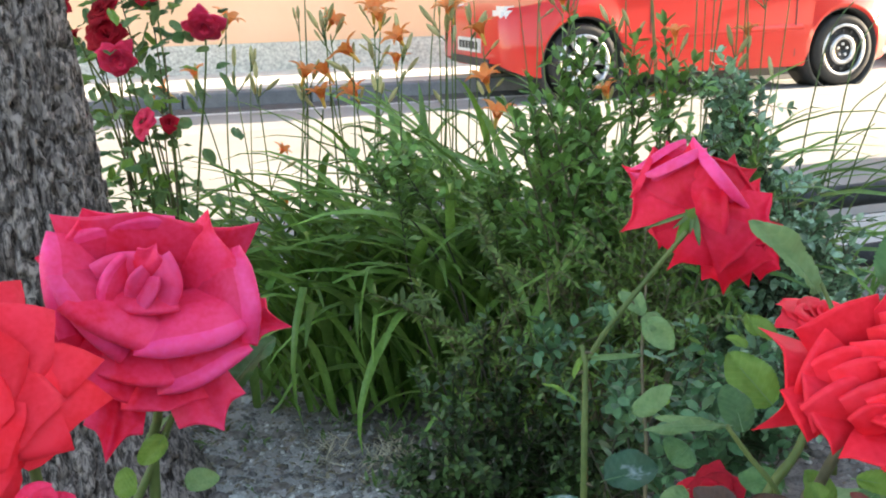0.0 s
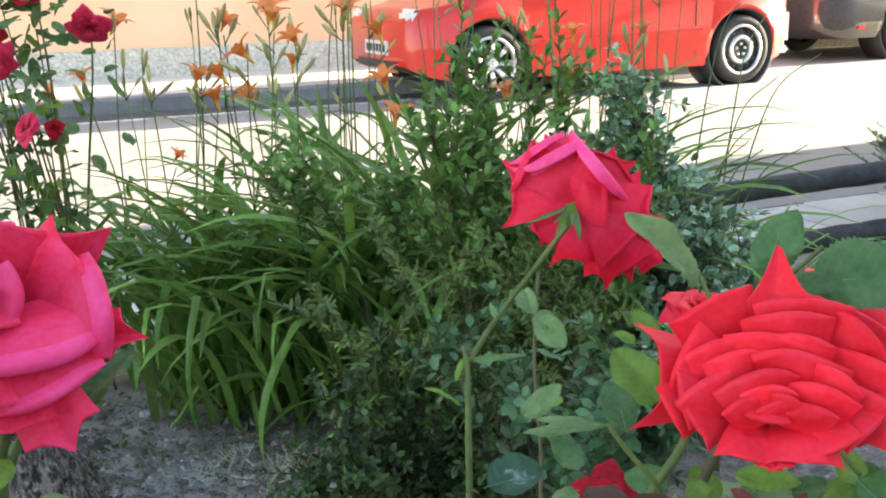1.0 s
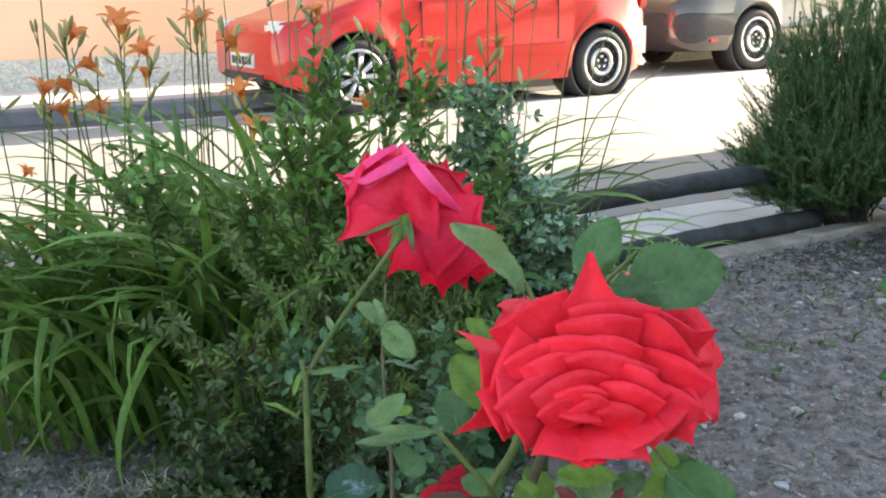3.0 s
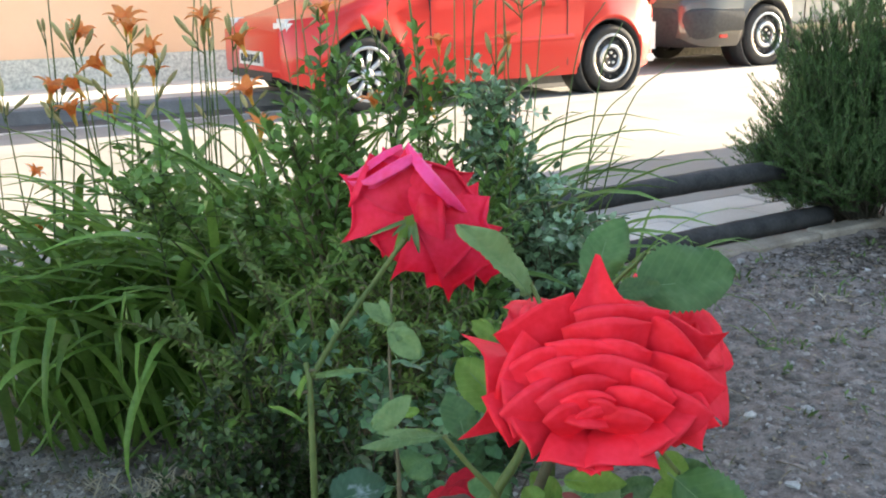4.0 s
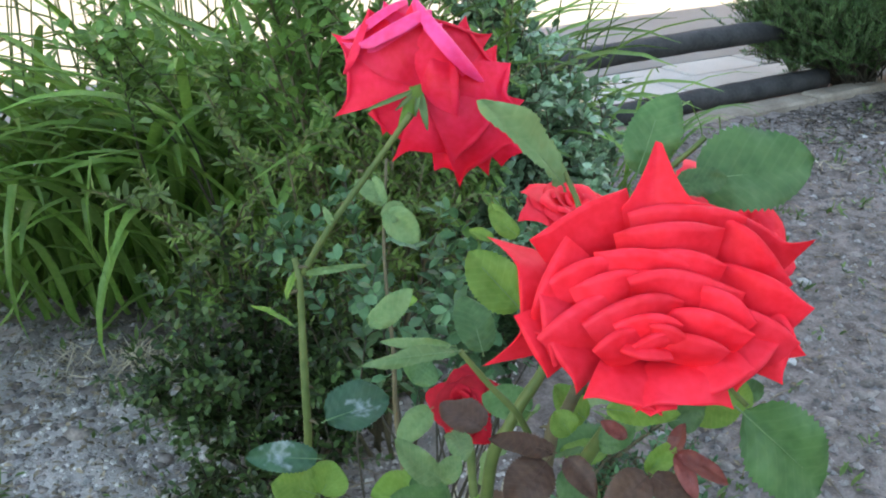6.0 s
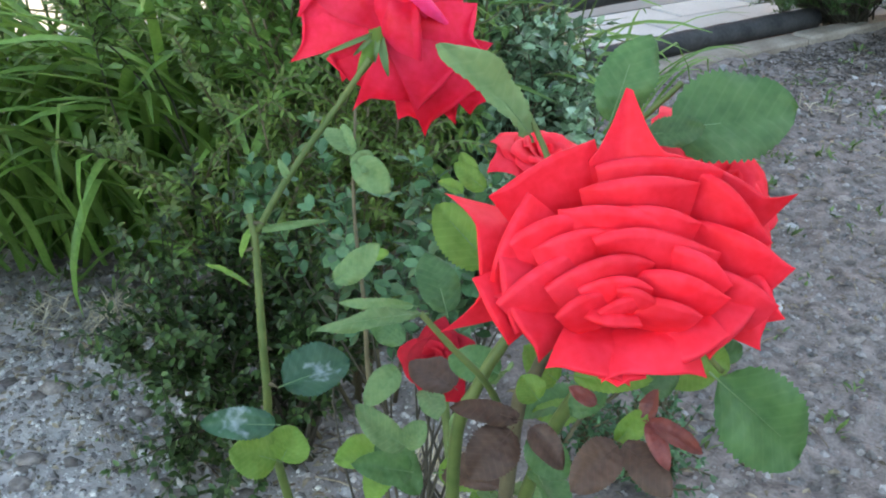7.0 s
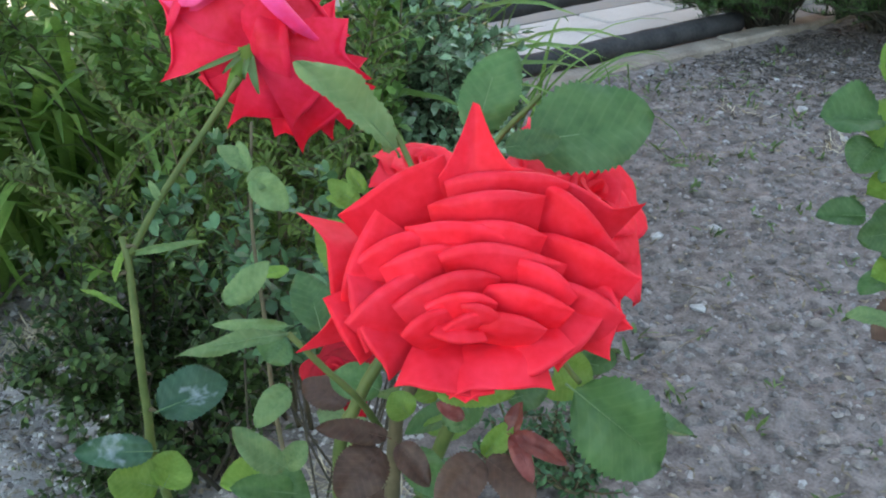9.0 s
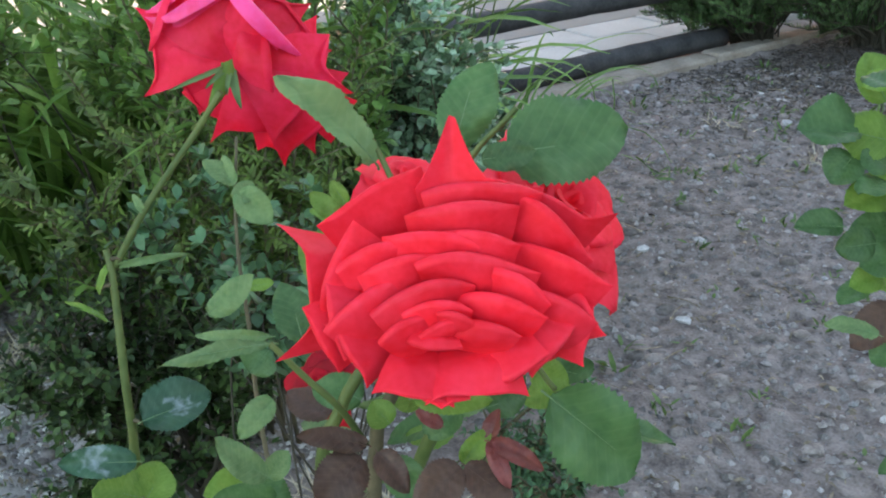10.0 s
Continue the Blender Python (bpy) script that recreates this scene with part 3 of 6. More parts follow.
    for xa, za, xb, zb in ((0.325 * length, belt + 0.12, 0.455 * length, height - 0.06), (0.965 * length + 0.012, belt + 0.12, 0.89 * length + 0.03, height - 0.10)):
        bm = bmesh.new()
        q = [bm.verts.new(p) for p in ((xa, hw - 0.6 * hw, za + 0.04), (xa, hw + 0.6 * hw, za + 0.04), (xb, hw + 0.55 * hw, zb + 0.04), (xb, hw - 0.55 * hw, zb + 0.04))]
        bm.faces.new(q)
        part("windscreen", bm, glass, c, m=m, smooth=False)
    return c, m


def add_box(parent, m, name, mat, dims, label="", bevel=0.008, turn=None):
    part(name, box(bmesh.new(), *dims, bevel=bevel), mat, parent, label, m=m @ (turn or Matrix()), smooth=False)


red, red_m = car("hatchback_car", 2.68, 6.69, 3.62, 1.60, 1.47, 0.290, (0.64, 3.025), car_red, "small bright red hatchback parked at the kerb", ("alloy", "steel"))
add_box(red, red_m, "number_plate", plate_white, (-0.012, 0.012, 0.53, 1.05, 0.36, 0.47), "white number plate with blurred marks", 0.003)
for k in range(6):
    add_box(red, red_m, "plate_mark", plate_dark, (-0.018, -0.010, 0.58 + 0.075 * k, 0.625 + 0.075 * k, 0.385, 0.445), "", 0.0)
add_box(red, red_m, "bumper_grille", plastic, (-0.008, 0.05, 0.35, 1.25, 0.255, 0.33), "black lower grille", 0.01)
for y in (0.12, 1.22):
    add_box(red, red_m, "headlight", lamp_glass, (0.02, 0.16, y + 0.02, y + 0.24, 0.60, 0.72), "clear headlight", 0.03)
# bumper and its foot get pale colours in place of the sun's glare
add_box(red, red_m, "rear_bumper", plate_white, (3.50, 3.64, 0.10, 1.50, 0.30, 0.62), "rear bumper coloured white for the sun's glare on it", 0.04)
add_box(red, red_m, "tail_light", lamp_red, (3.48, 3.59, 0.07, 0.24, 0.74, 0.98), "red tail light", 0.02)
add_box(red, red_m, "bumper_foot", lamp_glass, (3.42, 3.59, 0.06, 0.30, 0.235, 0.30), "", 0.02)

suv, suv_m = car("estate_car", 7.71, 7.79, 4.3, 1.74, 1.62, 0.338, (1.14, 3.62), car_taupe, "taupe car with dark plastic bumper and sills", ("steel", "steel"), lift=0.24, belt=0.95, trim=plastic, nose=0.70)


def wrap_bumper(parent, m, x_in, x_out, width, z0, z1, r, mat, label):
    """A bumper that wraps round both rear corners, rounded in plan and tucked in below."""
    bm = bmesh.new()
    rows = []
    for z, tuck in ((z0, 0.09), (z0 + 0.03, 0.05), (z0 + 0.12, 0.012), ((z0 + z1) / 2, 0.0), (z1 - 0.05, 0.004), (z1 - 0.015, 0.02), (z1, 0.05)):
        plan = [(x_in, -0.006 + tuck)]
        plan += [(x_out + r - (r - tuck) * math.sin(a), r - (r - tuck) * math.cos(a) - 0.006) for a in (math.pi / 2 * k / 8 for k in range(9))]
        plan += [(x, width - y) for x, y in plan[::-1]]
        rows.append([bm.verts.new((x, y, z)) for x, y in plan])
    for a, b in zip(rows, rows[1:]):
        for k in range(len(a) - 1):
            bm.faces.new((a[k], a[k + 1], b[k + 1], b[k]))
    bm.faces.new(rows[0])
    bm.faces.new(rows[-1][::-1])
    bmesh.ops.recalc_face_normals(bm, faces=bm.faces[:])
    part("rear_bumper", bm, mat, parent, label, m=m)


wrap_bumper(suv, suv_m, 0.77, -0.05, 1.74, 0.235, 0.66, 0.42, plastic, "dark grey plastic bumper")
add_box(suv, suv_m, "reflector", lamp_red, (0.40, 0.52, -0.012, 0.02, 0.33, 0.37), "red bumper reflector", 0.006)
add_box(suv, suv_m, "number_plate", plate_white, (-0.066, -0.045, 0.62, 1.14, 0.50, 0.61), "", 0.003)


# ---- tree ----
def tree():
    t = thing("tree", (-1.127, 1.121, 0), "tree with a thick trunk of deeply furrowed grey bark", "tree")
    sides = 240
    heights = [-0.06 + 0.0052 * j for j in range(250)] + [1.26 + 0.08 * j for j in range(52)]
    verts = []
    for z in heights:
        r = 0.150 + 0.085 * math.exp(-max(z, 0) / 0.16) - 0.012 * max(0.0, z - 1)
        cx, cy = -1.127 -0.127 * z, 1.121 -0.001 * z
        for i in range(sides):
            a = 2 * math.pi * i / sides
            p = Vector((math.cos(a) * 9.0, math.sin(a) * 9.0, z * 17.0))
            warp = noise.noise(Vector((p.x * 0.4, p.y * 0.4, p.z * 0.3))) * 0.9
            ridge = abs(noise.noise(Vector((p.x * 1.25 + warp, p.y * 1.25 - warp, p.z * 0.80))))
            small = abs(noise.noise(Vector((p.x * 2.1 - warp, p.y * 2.1, p.z * 1.3 + 9))))
            fine = noise.fractal(Vector((p.x * 3.5, p.y * 3.5, p.z * 2.0)), 1, 2, 3)
            d = min(0.2, ridge) * 0.16 + min(0.2, small) * 0.06 + fine * 0.003
            rr = r - 0.028 + d
            verts.append((cx + math.cos(a) * rr, cy + math.sin(a) * rr, z))
    rows = len(heights) - 1
    faces = [(j * sides + i, j * sides + (i + 1) % sides, (j + 1) * sides + (i + 1) % sides, (j + 1) * sides + i) for j in range(rows) for i in range(sides)]
    put("trunk", mesh_data("trunk", verts, faces, bark), t, "deeply furrowed grey-brown bark")
    rng = random.Random(5)
    tips = []
    top = Vector((-1.79, 1.12, 5.2))
    for k in range(8):
        a = 2 * math.pi * k / 8 + rng.uniform(-0.3, 0.3)
        end = top + Vector((math.cos(a) * rng.uniform(0.9, 1.7), math.sin(a) * rng.uniform(0.9, 1.7), rng.uniform(0.9, 2.3)))
        mid = top.lerp(end, 0.5) + Vector((0, 0, 0.25))
        v, f = tube([top - Vector((0, 0, 0.25)), mid, end], 0.085, 0.02, 8, 5)
        put("limb", mesh_data("limb", v, f, bark), t)
        tips += [mid, end, top.lerp(end, 0.75)]
    pos, ax, nor, ln, wd = [], [], [], [], []
    for c in tips:
        for _ in range(140):
            d = Vector((rng.gauss(0, 1), rng.gauss(0, 1), rng.gauss(0, 0.8)))
            pos.append(c + d * 0.33)
            ax.append(Vector((rng.gauss(0, 1), rng.gauss(0, 1), rng.gauss(-0.5, 0.6))))
            nor.append((rng.gauss(0, 0.5), rng.gauss(0, 0.5), 1))
            ln.append(rng.uniform(0.07, 0.12))
            wd.append(rng.uniform(0.03, 0.05))
    put("crown", small_leaves("crown", pos, ax, nor, ln, wd, crown_leaf), t, "loose green crown", "stuff")


def small_leaves(name, pos, ax, nor, ln, wd, mat, curl=0.12, low=0.46, high=0.36):
    """Many small folded leaves in one mesh: each has a midrib, two halves and a drooping tip. low, high: half widths below and above its middle."""
    P, A, N = (np.array([tuple(v) for v in q], float) for q in (pos, ax, nor))
    L, W = np.array(ln, float)[:, None], np.array(wd, float)[:, None]
    A /= np.linalg.norm(A, axis=1)[:, None] + 1e-9
    X = np.cross(A, N)
    X /= np.linalg.norm(X, axis=1)[:, None] + 1e-9
    N = np.cross(X, A)
    down = -N * L * curl
    v = np.stack([P, P + A * L * 0.35 + X * W * low + N * W * 0.12, P + A * L * 0.35, P + A * L * 0.35 - X * W * low + N * W * 0.12,
                  P + A * L * 0.72 + X * W * high + N * W * 0.08 + down * 0.5, P + A * L * 0.72 + down * 0.5, P + A * L * 0.72 - X * W * high + N * W * 0.08 + down * 0.5, P + A * L + down], 1)
    k = len(P)
    base = (np.arange(k) * 8)[:, None]
    tri = np.concatenate([base + np.array(q) for q in ((0, 1, 2), (0, 2, 3), (4, 7, 5), (5, 7, 6))])
    quad = np.concatenate([base + np.array(q) for q in ((1, 4, 5, 2), (2, 5, 6, 3))])
    return mesh_data(name, v.reshape(-1, 3).tolist(), tri.tolist() + quad.tolist(), mat)


tree()


# ---- shrubs ----
def shrub(name, base, tips, label, leaf_mat, length, width, gap, twigs, twig_len, seed, category="shrub", lift=0.5, stem_r=0.006, tangle=0.03, bare=0.3, upright=0.0, pairs=True, flat=1.0, stem_mat=None, leaf_form=(0.46, 0.36)):
    """Stems from base to each tip, side twigs along them, and leaves in pairs along both."""
    rng = random.Random(seed)
    s = thing(name, base, label, category)
    pos, ax, nor, ln, wd = [], [], [], [], []
    verts, faces = [], []

    def add_tube(points, r0, r1, sides=5, steps=3):
        v, f = tube(points, r0, r1, sides, steps)
        o = len(verts)
        verts.extend(v)
        faces.extend(tuple(i + o for i in q) for q in f)

    def dress(points, start, size):
        line = spline(points, 6)
        total = sum((b - a).length for a, b in zip(line, line[1:]))
        n = max(2, int(total / gap))
        turn = rng.uniform(0, 6.28)
        for k in range(int(n * start), n + 1):
            f = k / n * (len(line) - 1)
            i = min(int(f), len(line) - 2)
            p = line[i].lerp(line[i + 1], f - i)
            d = (line[i + 1] - line[i]).normalized()
            fr = frame_of(d).to_3x3()
            turn += 1.57 if pairs else 2.4
            for side in ((0, math.pi) if pairs else (0,)):
                a = turn + side + rng.uniform(-0.35, 0.35)
                out = fr @ Vector((math.cos(a), 0, math.sin(a)))
                g = (out * rng.uniform(0.8, 1.2) + d * rng.uniform(0.45, 0.95) + Vector((0, 0, upright))).normalized()
                up = Vector((rng.gauss(0, 0.35), rng.gauss(0, 0.35), 1)) + d * 0.7
                z = size * rng.uniform(0.7, 1.2) * (1 - 0.3 * k / n)
                pos.append(p)
                ax.append(g)
                nor.append(up)
                ln.append(length * z)
                wd.append(width * z)
        p, d = line[-1], (line[-1] - line[-3]).normalized()
        for _ in range(2):
            pos.append(p)
            ax.append(d + Vector((rng.gauss(0, 0.3), rng.gauss(0, 0.3), rng.gauss(0, 0.3))))
            nor.append((rng.gauss(0, 0.4), rng.gauss(0, 0.4), 1))
            ln.append(length * 0.8 * size)
            wd.append(width * 0.7 * size)

    for tip in tips:
        b, t = Vector(base) + Vector((rng.gauss(0, 0.03), rng.gauss(0, 0.03), 0)), Vector(tip)
        reach = t - b
        mid = b + reach * 0.5 + Vector((rng.gauss(0, tangle), rng.gauss(0, tangle), lift * 0.25 * Vector((reach.x, reach.y)).length))
        pts = [b, mid, t]
        add_tube(pts, stem_r, stem_r * 0.3)
        dress(pts, bare, 1.0)
        line = spline(pts, 12)
        for _ in range(twigs):
            i = rng.randint(int(len(line) * bare), len(line) - 2)
            p, d = line[i], (line[i + 1] - line[i]).normalized()
            side = Vector((rng.gauss(0, 1), rng.gauss(0, 1), rng.gauss(0.15 + upright, 0.6) * flat)).normalized()
            e = p + (d * 0.7 + side).normalized() * twig_len * rng.uniform(0.5, 1.2)
            q = p.lerp(e, 0.5) + Vector((0, 0, rng.uniform(-0.01, 0.02)))
            add_tube([p, q, e], stem_r * 0.35, stem_r * 0.18, 3, 1)
            dress([p, q, e], 0.1, 0.9)
    put("branchwork", mesh_data("branchwork", verts, faces, stem_mat or cane_brown), s, "thin brown branches", "stuff")
    put("foliage", small_leaves("foliage", pos, ax, nor, ln, wd, leaf_mat, 0.12, *leaf_form), s, "", "stuff")
    return s


def cloud(centre, size, count, seed):
    """Tips spread through an ellipsoid, thicker towards its skin."""
    rng = random.Random(seed)
    out = []
    while len(out) < count:
        d = Vector((rng.uniform(-1, 1), rng.uniform(-1, 1), rng.uniform(-1, 1)))
        if 0.3 < d.length < 1:
            out.append(Vector(centre) + Vector((d.x * size[0], d.y * size[1], d.z * size[2])))
    return out


# tall privet with upright shoots
privet = shrub("privet_shrub", (-0.175, 1.320, 0), cloud((-0.189, 1.374, 0.790), (0.10, 0.09, 0.13), 8, 1) + cloud((-0.306, 1.303, 0.691), (0.07, 0.07, 0.12), 5, 2)
      + cloud((-0.237, 1.358, 0.573), (0.20, 0.12, 0.12), 5, 3) + cloud((-0.082, 1.441, 0.593), (0.14, 0.10, 0.12), 6, 32),
      "green privet shrub with long upright leafy shoots", privet_leaf, 0.036, 0.018, 0.0165, 7, 0.10, 11, upright=0.45, bare=0.55, stem_r=0.0045, leaf_form=(0.34, 0.50))
shrub("privet_shrub", (-0.475, 1.552, 0), cloud((-0.515, 1.416, 0.576), (0.19, 0.10, 0.06), 6, 31),
      "young privet with leafy tips among the daylilies", privet_leaf, 0.036, 0.018, 0.0165, 7, 0.085, 111, upright=0.3, bare=0.72, lift=1.2, stem_r=0.003, stem_mat=dark_twig, leaf_form=(0.34, 0.50))
# fine feathery shrub in the middle, with long arms low to one side
shrub("feathery_shrub", (-0.153, 1.187, 0), cloud((-0.164, 1.165, 0.534), (0.15, 0.12, 0.11), 5, 4) + cloud((-0.182, 1.085, 0.415), (0.15, 0.11, 0.05), 4, 5)
      + cloud((-0.077, 1.196, 0.574), (0.10, 0.1, 0.10), 6, 61),
      "dull green shrub with fine feathery sprays", fine_leaf, 0.023, 0.0072, 0.0085, 12, 0.11, 12, bare=0.55, lift=0.9, stem_r=0.004, flat=0.3)
for spot, top_at, r in (((-0.170, 1.310, -0.020), (-0.157, 1.287, 0.560), 0.008), ((-0.215, 1.330, -0.020), (-0.276, 1.307, 0.520), 0.006), ((-0.136, 1.351, -0.020), (-0.080, 1.402, 0.500), 0.006)):
    v, f = tube([spot, Vector(spot).lerp(Vector(top_at), 0.5) + Vector((0.012, 0, 0)), top_at], r, r * 0.6, 8, 5, 0.06)
    put("stem", mesh_data("stem", v, f, cane_brown), privet, "reddish brown stem")
shrub("trailing_shrub", (-0.172, 1.146, 0), [(-0.508, 1.091, 0.447), (-0.459, 1.132, 0.463), (-0.372, 1.172, 0.562)],
      "thin trailing shrub arms with small olive leaves", trailing_leaf, 0.027, 0.011, 0.0075, 5, 0.05, 62, bare=0.45, lift=1.3, stem_r=0.0035, flat=0.25)
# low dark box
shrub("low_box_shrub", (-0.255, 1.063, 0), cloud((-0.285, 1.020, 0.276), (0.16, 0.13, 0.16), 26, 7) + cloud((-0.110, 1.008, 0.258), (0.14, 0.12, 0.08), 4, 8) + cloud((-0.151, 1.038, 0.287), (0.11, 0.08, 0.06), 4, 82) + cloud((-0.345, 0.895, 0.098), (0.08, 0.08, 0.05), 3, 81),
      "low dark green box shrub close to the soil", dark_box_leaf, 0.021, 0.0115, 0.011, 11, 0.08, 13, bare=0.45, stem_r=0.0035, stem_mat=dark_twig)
# bluish sprays beside the roses and the glossy box behind them
shrub("leafy_spray", (-0.039, 0.901, 0), cloud((-0.029, 0.830, 0.466), (0.08, 0.07, 0.045), 7, 9) + cloud((0.047, 0.954, 0.446), (0.11, 0.1, 0.08), 9, 10) + cloud((-0.179, 0.909, 0.494), (0.05, 0.05, 0.03), 2, 101),
      "bluish green shrub with rounded paired leaflets", box_leaf, 0.027, 0.016, 0.0135, 6, 0.06, 14, bare=0.72, stem_r=0.002, stem_mat=dark_twig, leaf_form=(0.42, 0.46))
shrub("bluish_box_shrub", (0.055, 1.661, 0), cloud((-0.025, 1.669, 0.610), (0.095, 0.09, 0.14), 30, 15) + cloud((0.070, 1.612, 0.390), (0.15, 0.14, 0.17), 58, 16) + cloud((0.150, 1.650, 0.360), (0.09, 0.1, 0.12), 16, 161) + cloud((0.045, 1.548, 0.455), (0.12, 0.08, 0.13), 26, 162) + cloud((0.007, 1.500, 0.297), (0.14, 0.12, 0.14), 24, 17),
      "bluish green box shrub with small glossy rounded leaves", glossy_box_leaf, 0.031, 0.0215, 0.0150, 8, 0.07, 18, bare=0.3, stem_r=0.004, upright=0.1)
shrub("small_box_seedling", (0.225, 1.028, 0), cloud((0.234, 1.025, 0.121), (0.10, 0.10, 0.08), 16, 19), "small bluish green seedlings on the soil", box_leaf, 0.018, 0.009, 0.010, 5, 0.05, 20)
shrub("rosemary_bush", (1.27, 3.66, 0), cloud((1.34, 3.80, 0.52), (0.40, 0.34, 0.42), 230, 21) + cloud((1.14, 3.56, 0.22), (0.30, 0.20, 0.18), 130, 22) + cloud((0.94, 3.62, 0.20), (0.13, 0.12, 0.17), 60, 27) + cloud((1.02, 3.66, 0.48), (0.10, 0.14, 0.16), 30, 28),
      "dense dark green rosemary bush with upright needles", needle, 0.025, 0.0050, 0.0062, 7, 0.17, 23, category="bush", upright=1.5, bare=0.45, pairs=True, stem_r=0.004, stem_mat=dark_twig)
shrub("rosemary_bush", (1.70, 3.58, 0), cloud((1.78, 3.64, 0.56), (0.50, 0.34, 0.28), 170, 24) + cloud((1.60, 3.52, 0.24), (0.42, 0.14, 0.20), 110, 25),
      "dark rosemary bush on bare woody stems", needle, 0.026, 0.0052, 0.0068, 7, 0.17, 26, category="bush", upright=1.5, bare=0.55, stem_r=0.007, stem_mat=dark_twig)


# ---- daylilies ----
def blade_mesh(base, heading, length, width, arch, droop, seed):
    rng = random.Random(seed)
    d = Vector((math.cos(heading), math.sin(heading), 0))
    p, verts, faces = Vector(base), [], []
    steps = 12
    angle, side = arch, Vector((-d.y, d.x, 0))
    twist = rng.uniform(-0.5, 0.5)
    kink = rng.uniform(0.55, 0.8) if rng.random() < 0.25 else 2
    for k in range(steps + 1):
        f = k / steps
        a = angle - droop * f ** 1.7 - (1.2 if f > kink else 0)
        way = d * math.cos(a) + Vector((0, 0, math.sin(a)))
        up = -d * math.sin(a) + Vector((0, 0, math.cos(a)))
        w = width * (0.55 + 0.6 * f if f < 0.5 else 0.85) * (1 - f ** 5) * 0.5 + 0.0006
        s2 = side * math.cos(twist * f) + up * math.sin(twist * f)
        q = p if p.z > 0.012 else Vector((p.x, p.y, 0.012))
        verts += [q + s2 * w + up * w * 0.45, q, q - s2 * w + up * w * 0.45]
        p = p + way * (length / steps)
    for k in range(steps):
        for j in (0, 1):
            a = k * 3 + j
            faces.append((a, a + 1, a + 4, a + 3))
    return mesh_data("strap_leaf", verts, faces, lily_leaf)


def tepal_mesh(length, width, mat, name="tepal"):
    verts, faces = [], []
    for k in range(8):
        f = k / 7
        r = length * (0.05 + 0.25 * f + 0.50 * f ** 2.6)
        z = length * (0.92 * f - 0.38 * f ** 3.4)
        w = width * math.sin(math.pi * (0.12 + 0.86 * f)) ** 0.8 * 0.5
        for u in (-1, 0, 1):
            verts.append((r - abs(u) * w * 0.3, u * w, z + abs(u) * w * 0.25 + 0.03 * length * math.sin(9 * f) * abs(u)))
    for k in range(7):
        for j in (0, 1):
            faces.append((k * 3 + j, k * 3 + j + 1, k * 3 + j + 4, k * 3 + j + 3))
    return mesh_data(name, verts, faces, mat)


TEPALS = [tepal_mesh(0.062, 0.026, lily_orange), tepal_mesh(0.058, 0.017, lily_orange)]
BUD = None


def bud_mesh():
    verts, faces = [], []
    for k, (r, z) in enumerate(((0.0025, 0), (0.0045, 0.008), (0.0055, 0.02), (0.004, 0.034), (0.001, 0.042))):
        verts += [(r * math.cos(i * math.pi / 3), r * math.sin(i * math.pi / 3), z) for i in range(6)]
    for k in range(4):
        for i in range(6):
            faces.append((k * 6 + i, k * 6 + (i + 1) % 6, k * 6 + 6 + (i + 1) % 6, k * 6 + 6 + i))
    return mesh_data("bud", verts, faces, bud_green)


BUD = bud_mesh()


def lily_flower(clump, at, axis, size=1.0):
    turn = Matrix.Translation(at) @ Vector(axis).to_track_quat("Z", "Y").to_matrix().to_4x4() @ Matrix.Scale(size, 4)
    v, f = tube([(0, 0, -0.022), (0, 0, -0.008), (0, 0, 0.012)], 0.0028, 0.006, 7, 2)
    head = put("flower", mesh_data("flower", v, f, lily_throat), clump, "open orange flower with a yellow throat", m=turn)
    for k in range(6):
        put("tepal", TEPALS[k % 2], head, m=turn @ Matrix.Rotation(radians(60 * k), 4, "Z"))


def stalk(clump, foot, top, rng, buds=3, r=0.0027):
    foot, top = Vector(foot), Vector(top)
    mid = foot.lerp(top, 0.55) + Vector((rng.gauss(0, 0.02), rng.gauss(0, 0.02), 0))
    v, f = tube([foot, mid, top], r, r * 0.55, 6, 5)
    put("stalk", mesh_data("stalk", v, f, lily_stem), clump)
    for _ in range(buds):
        d = Vector((rng.gauss(0, 0.6), rng.gauss(0, 0.6), 1)).normalized()
        st = top - Vector((0, 0, rng.uniform(0.0, 0.05)))
        e = st + d * rng.uniform(0.015, 0.045)
        v, f = tube([st, e], 0.0016, 0.0014, 5, 1)
        put("bud_stalk", mesh_data("bud_stalk", v, f, lily_stem), clump)
        put("bud", BUD, clump, m=Matrix.Translation(e) @ d.to_track_quat("Z", "Y").to_matrix().to_4x4() @ Matrix.Scale(rng.uniform(0.6, 1.25), 4))


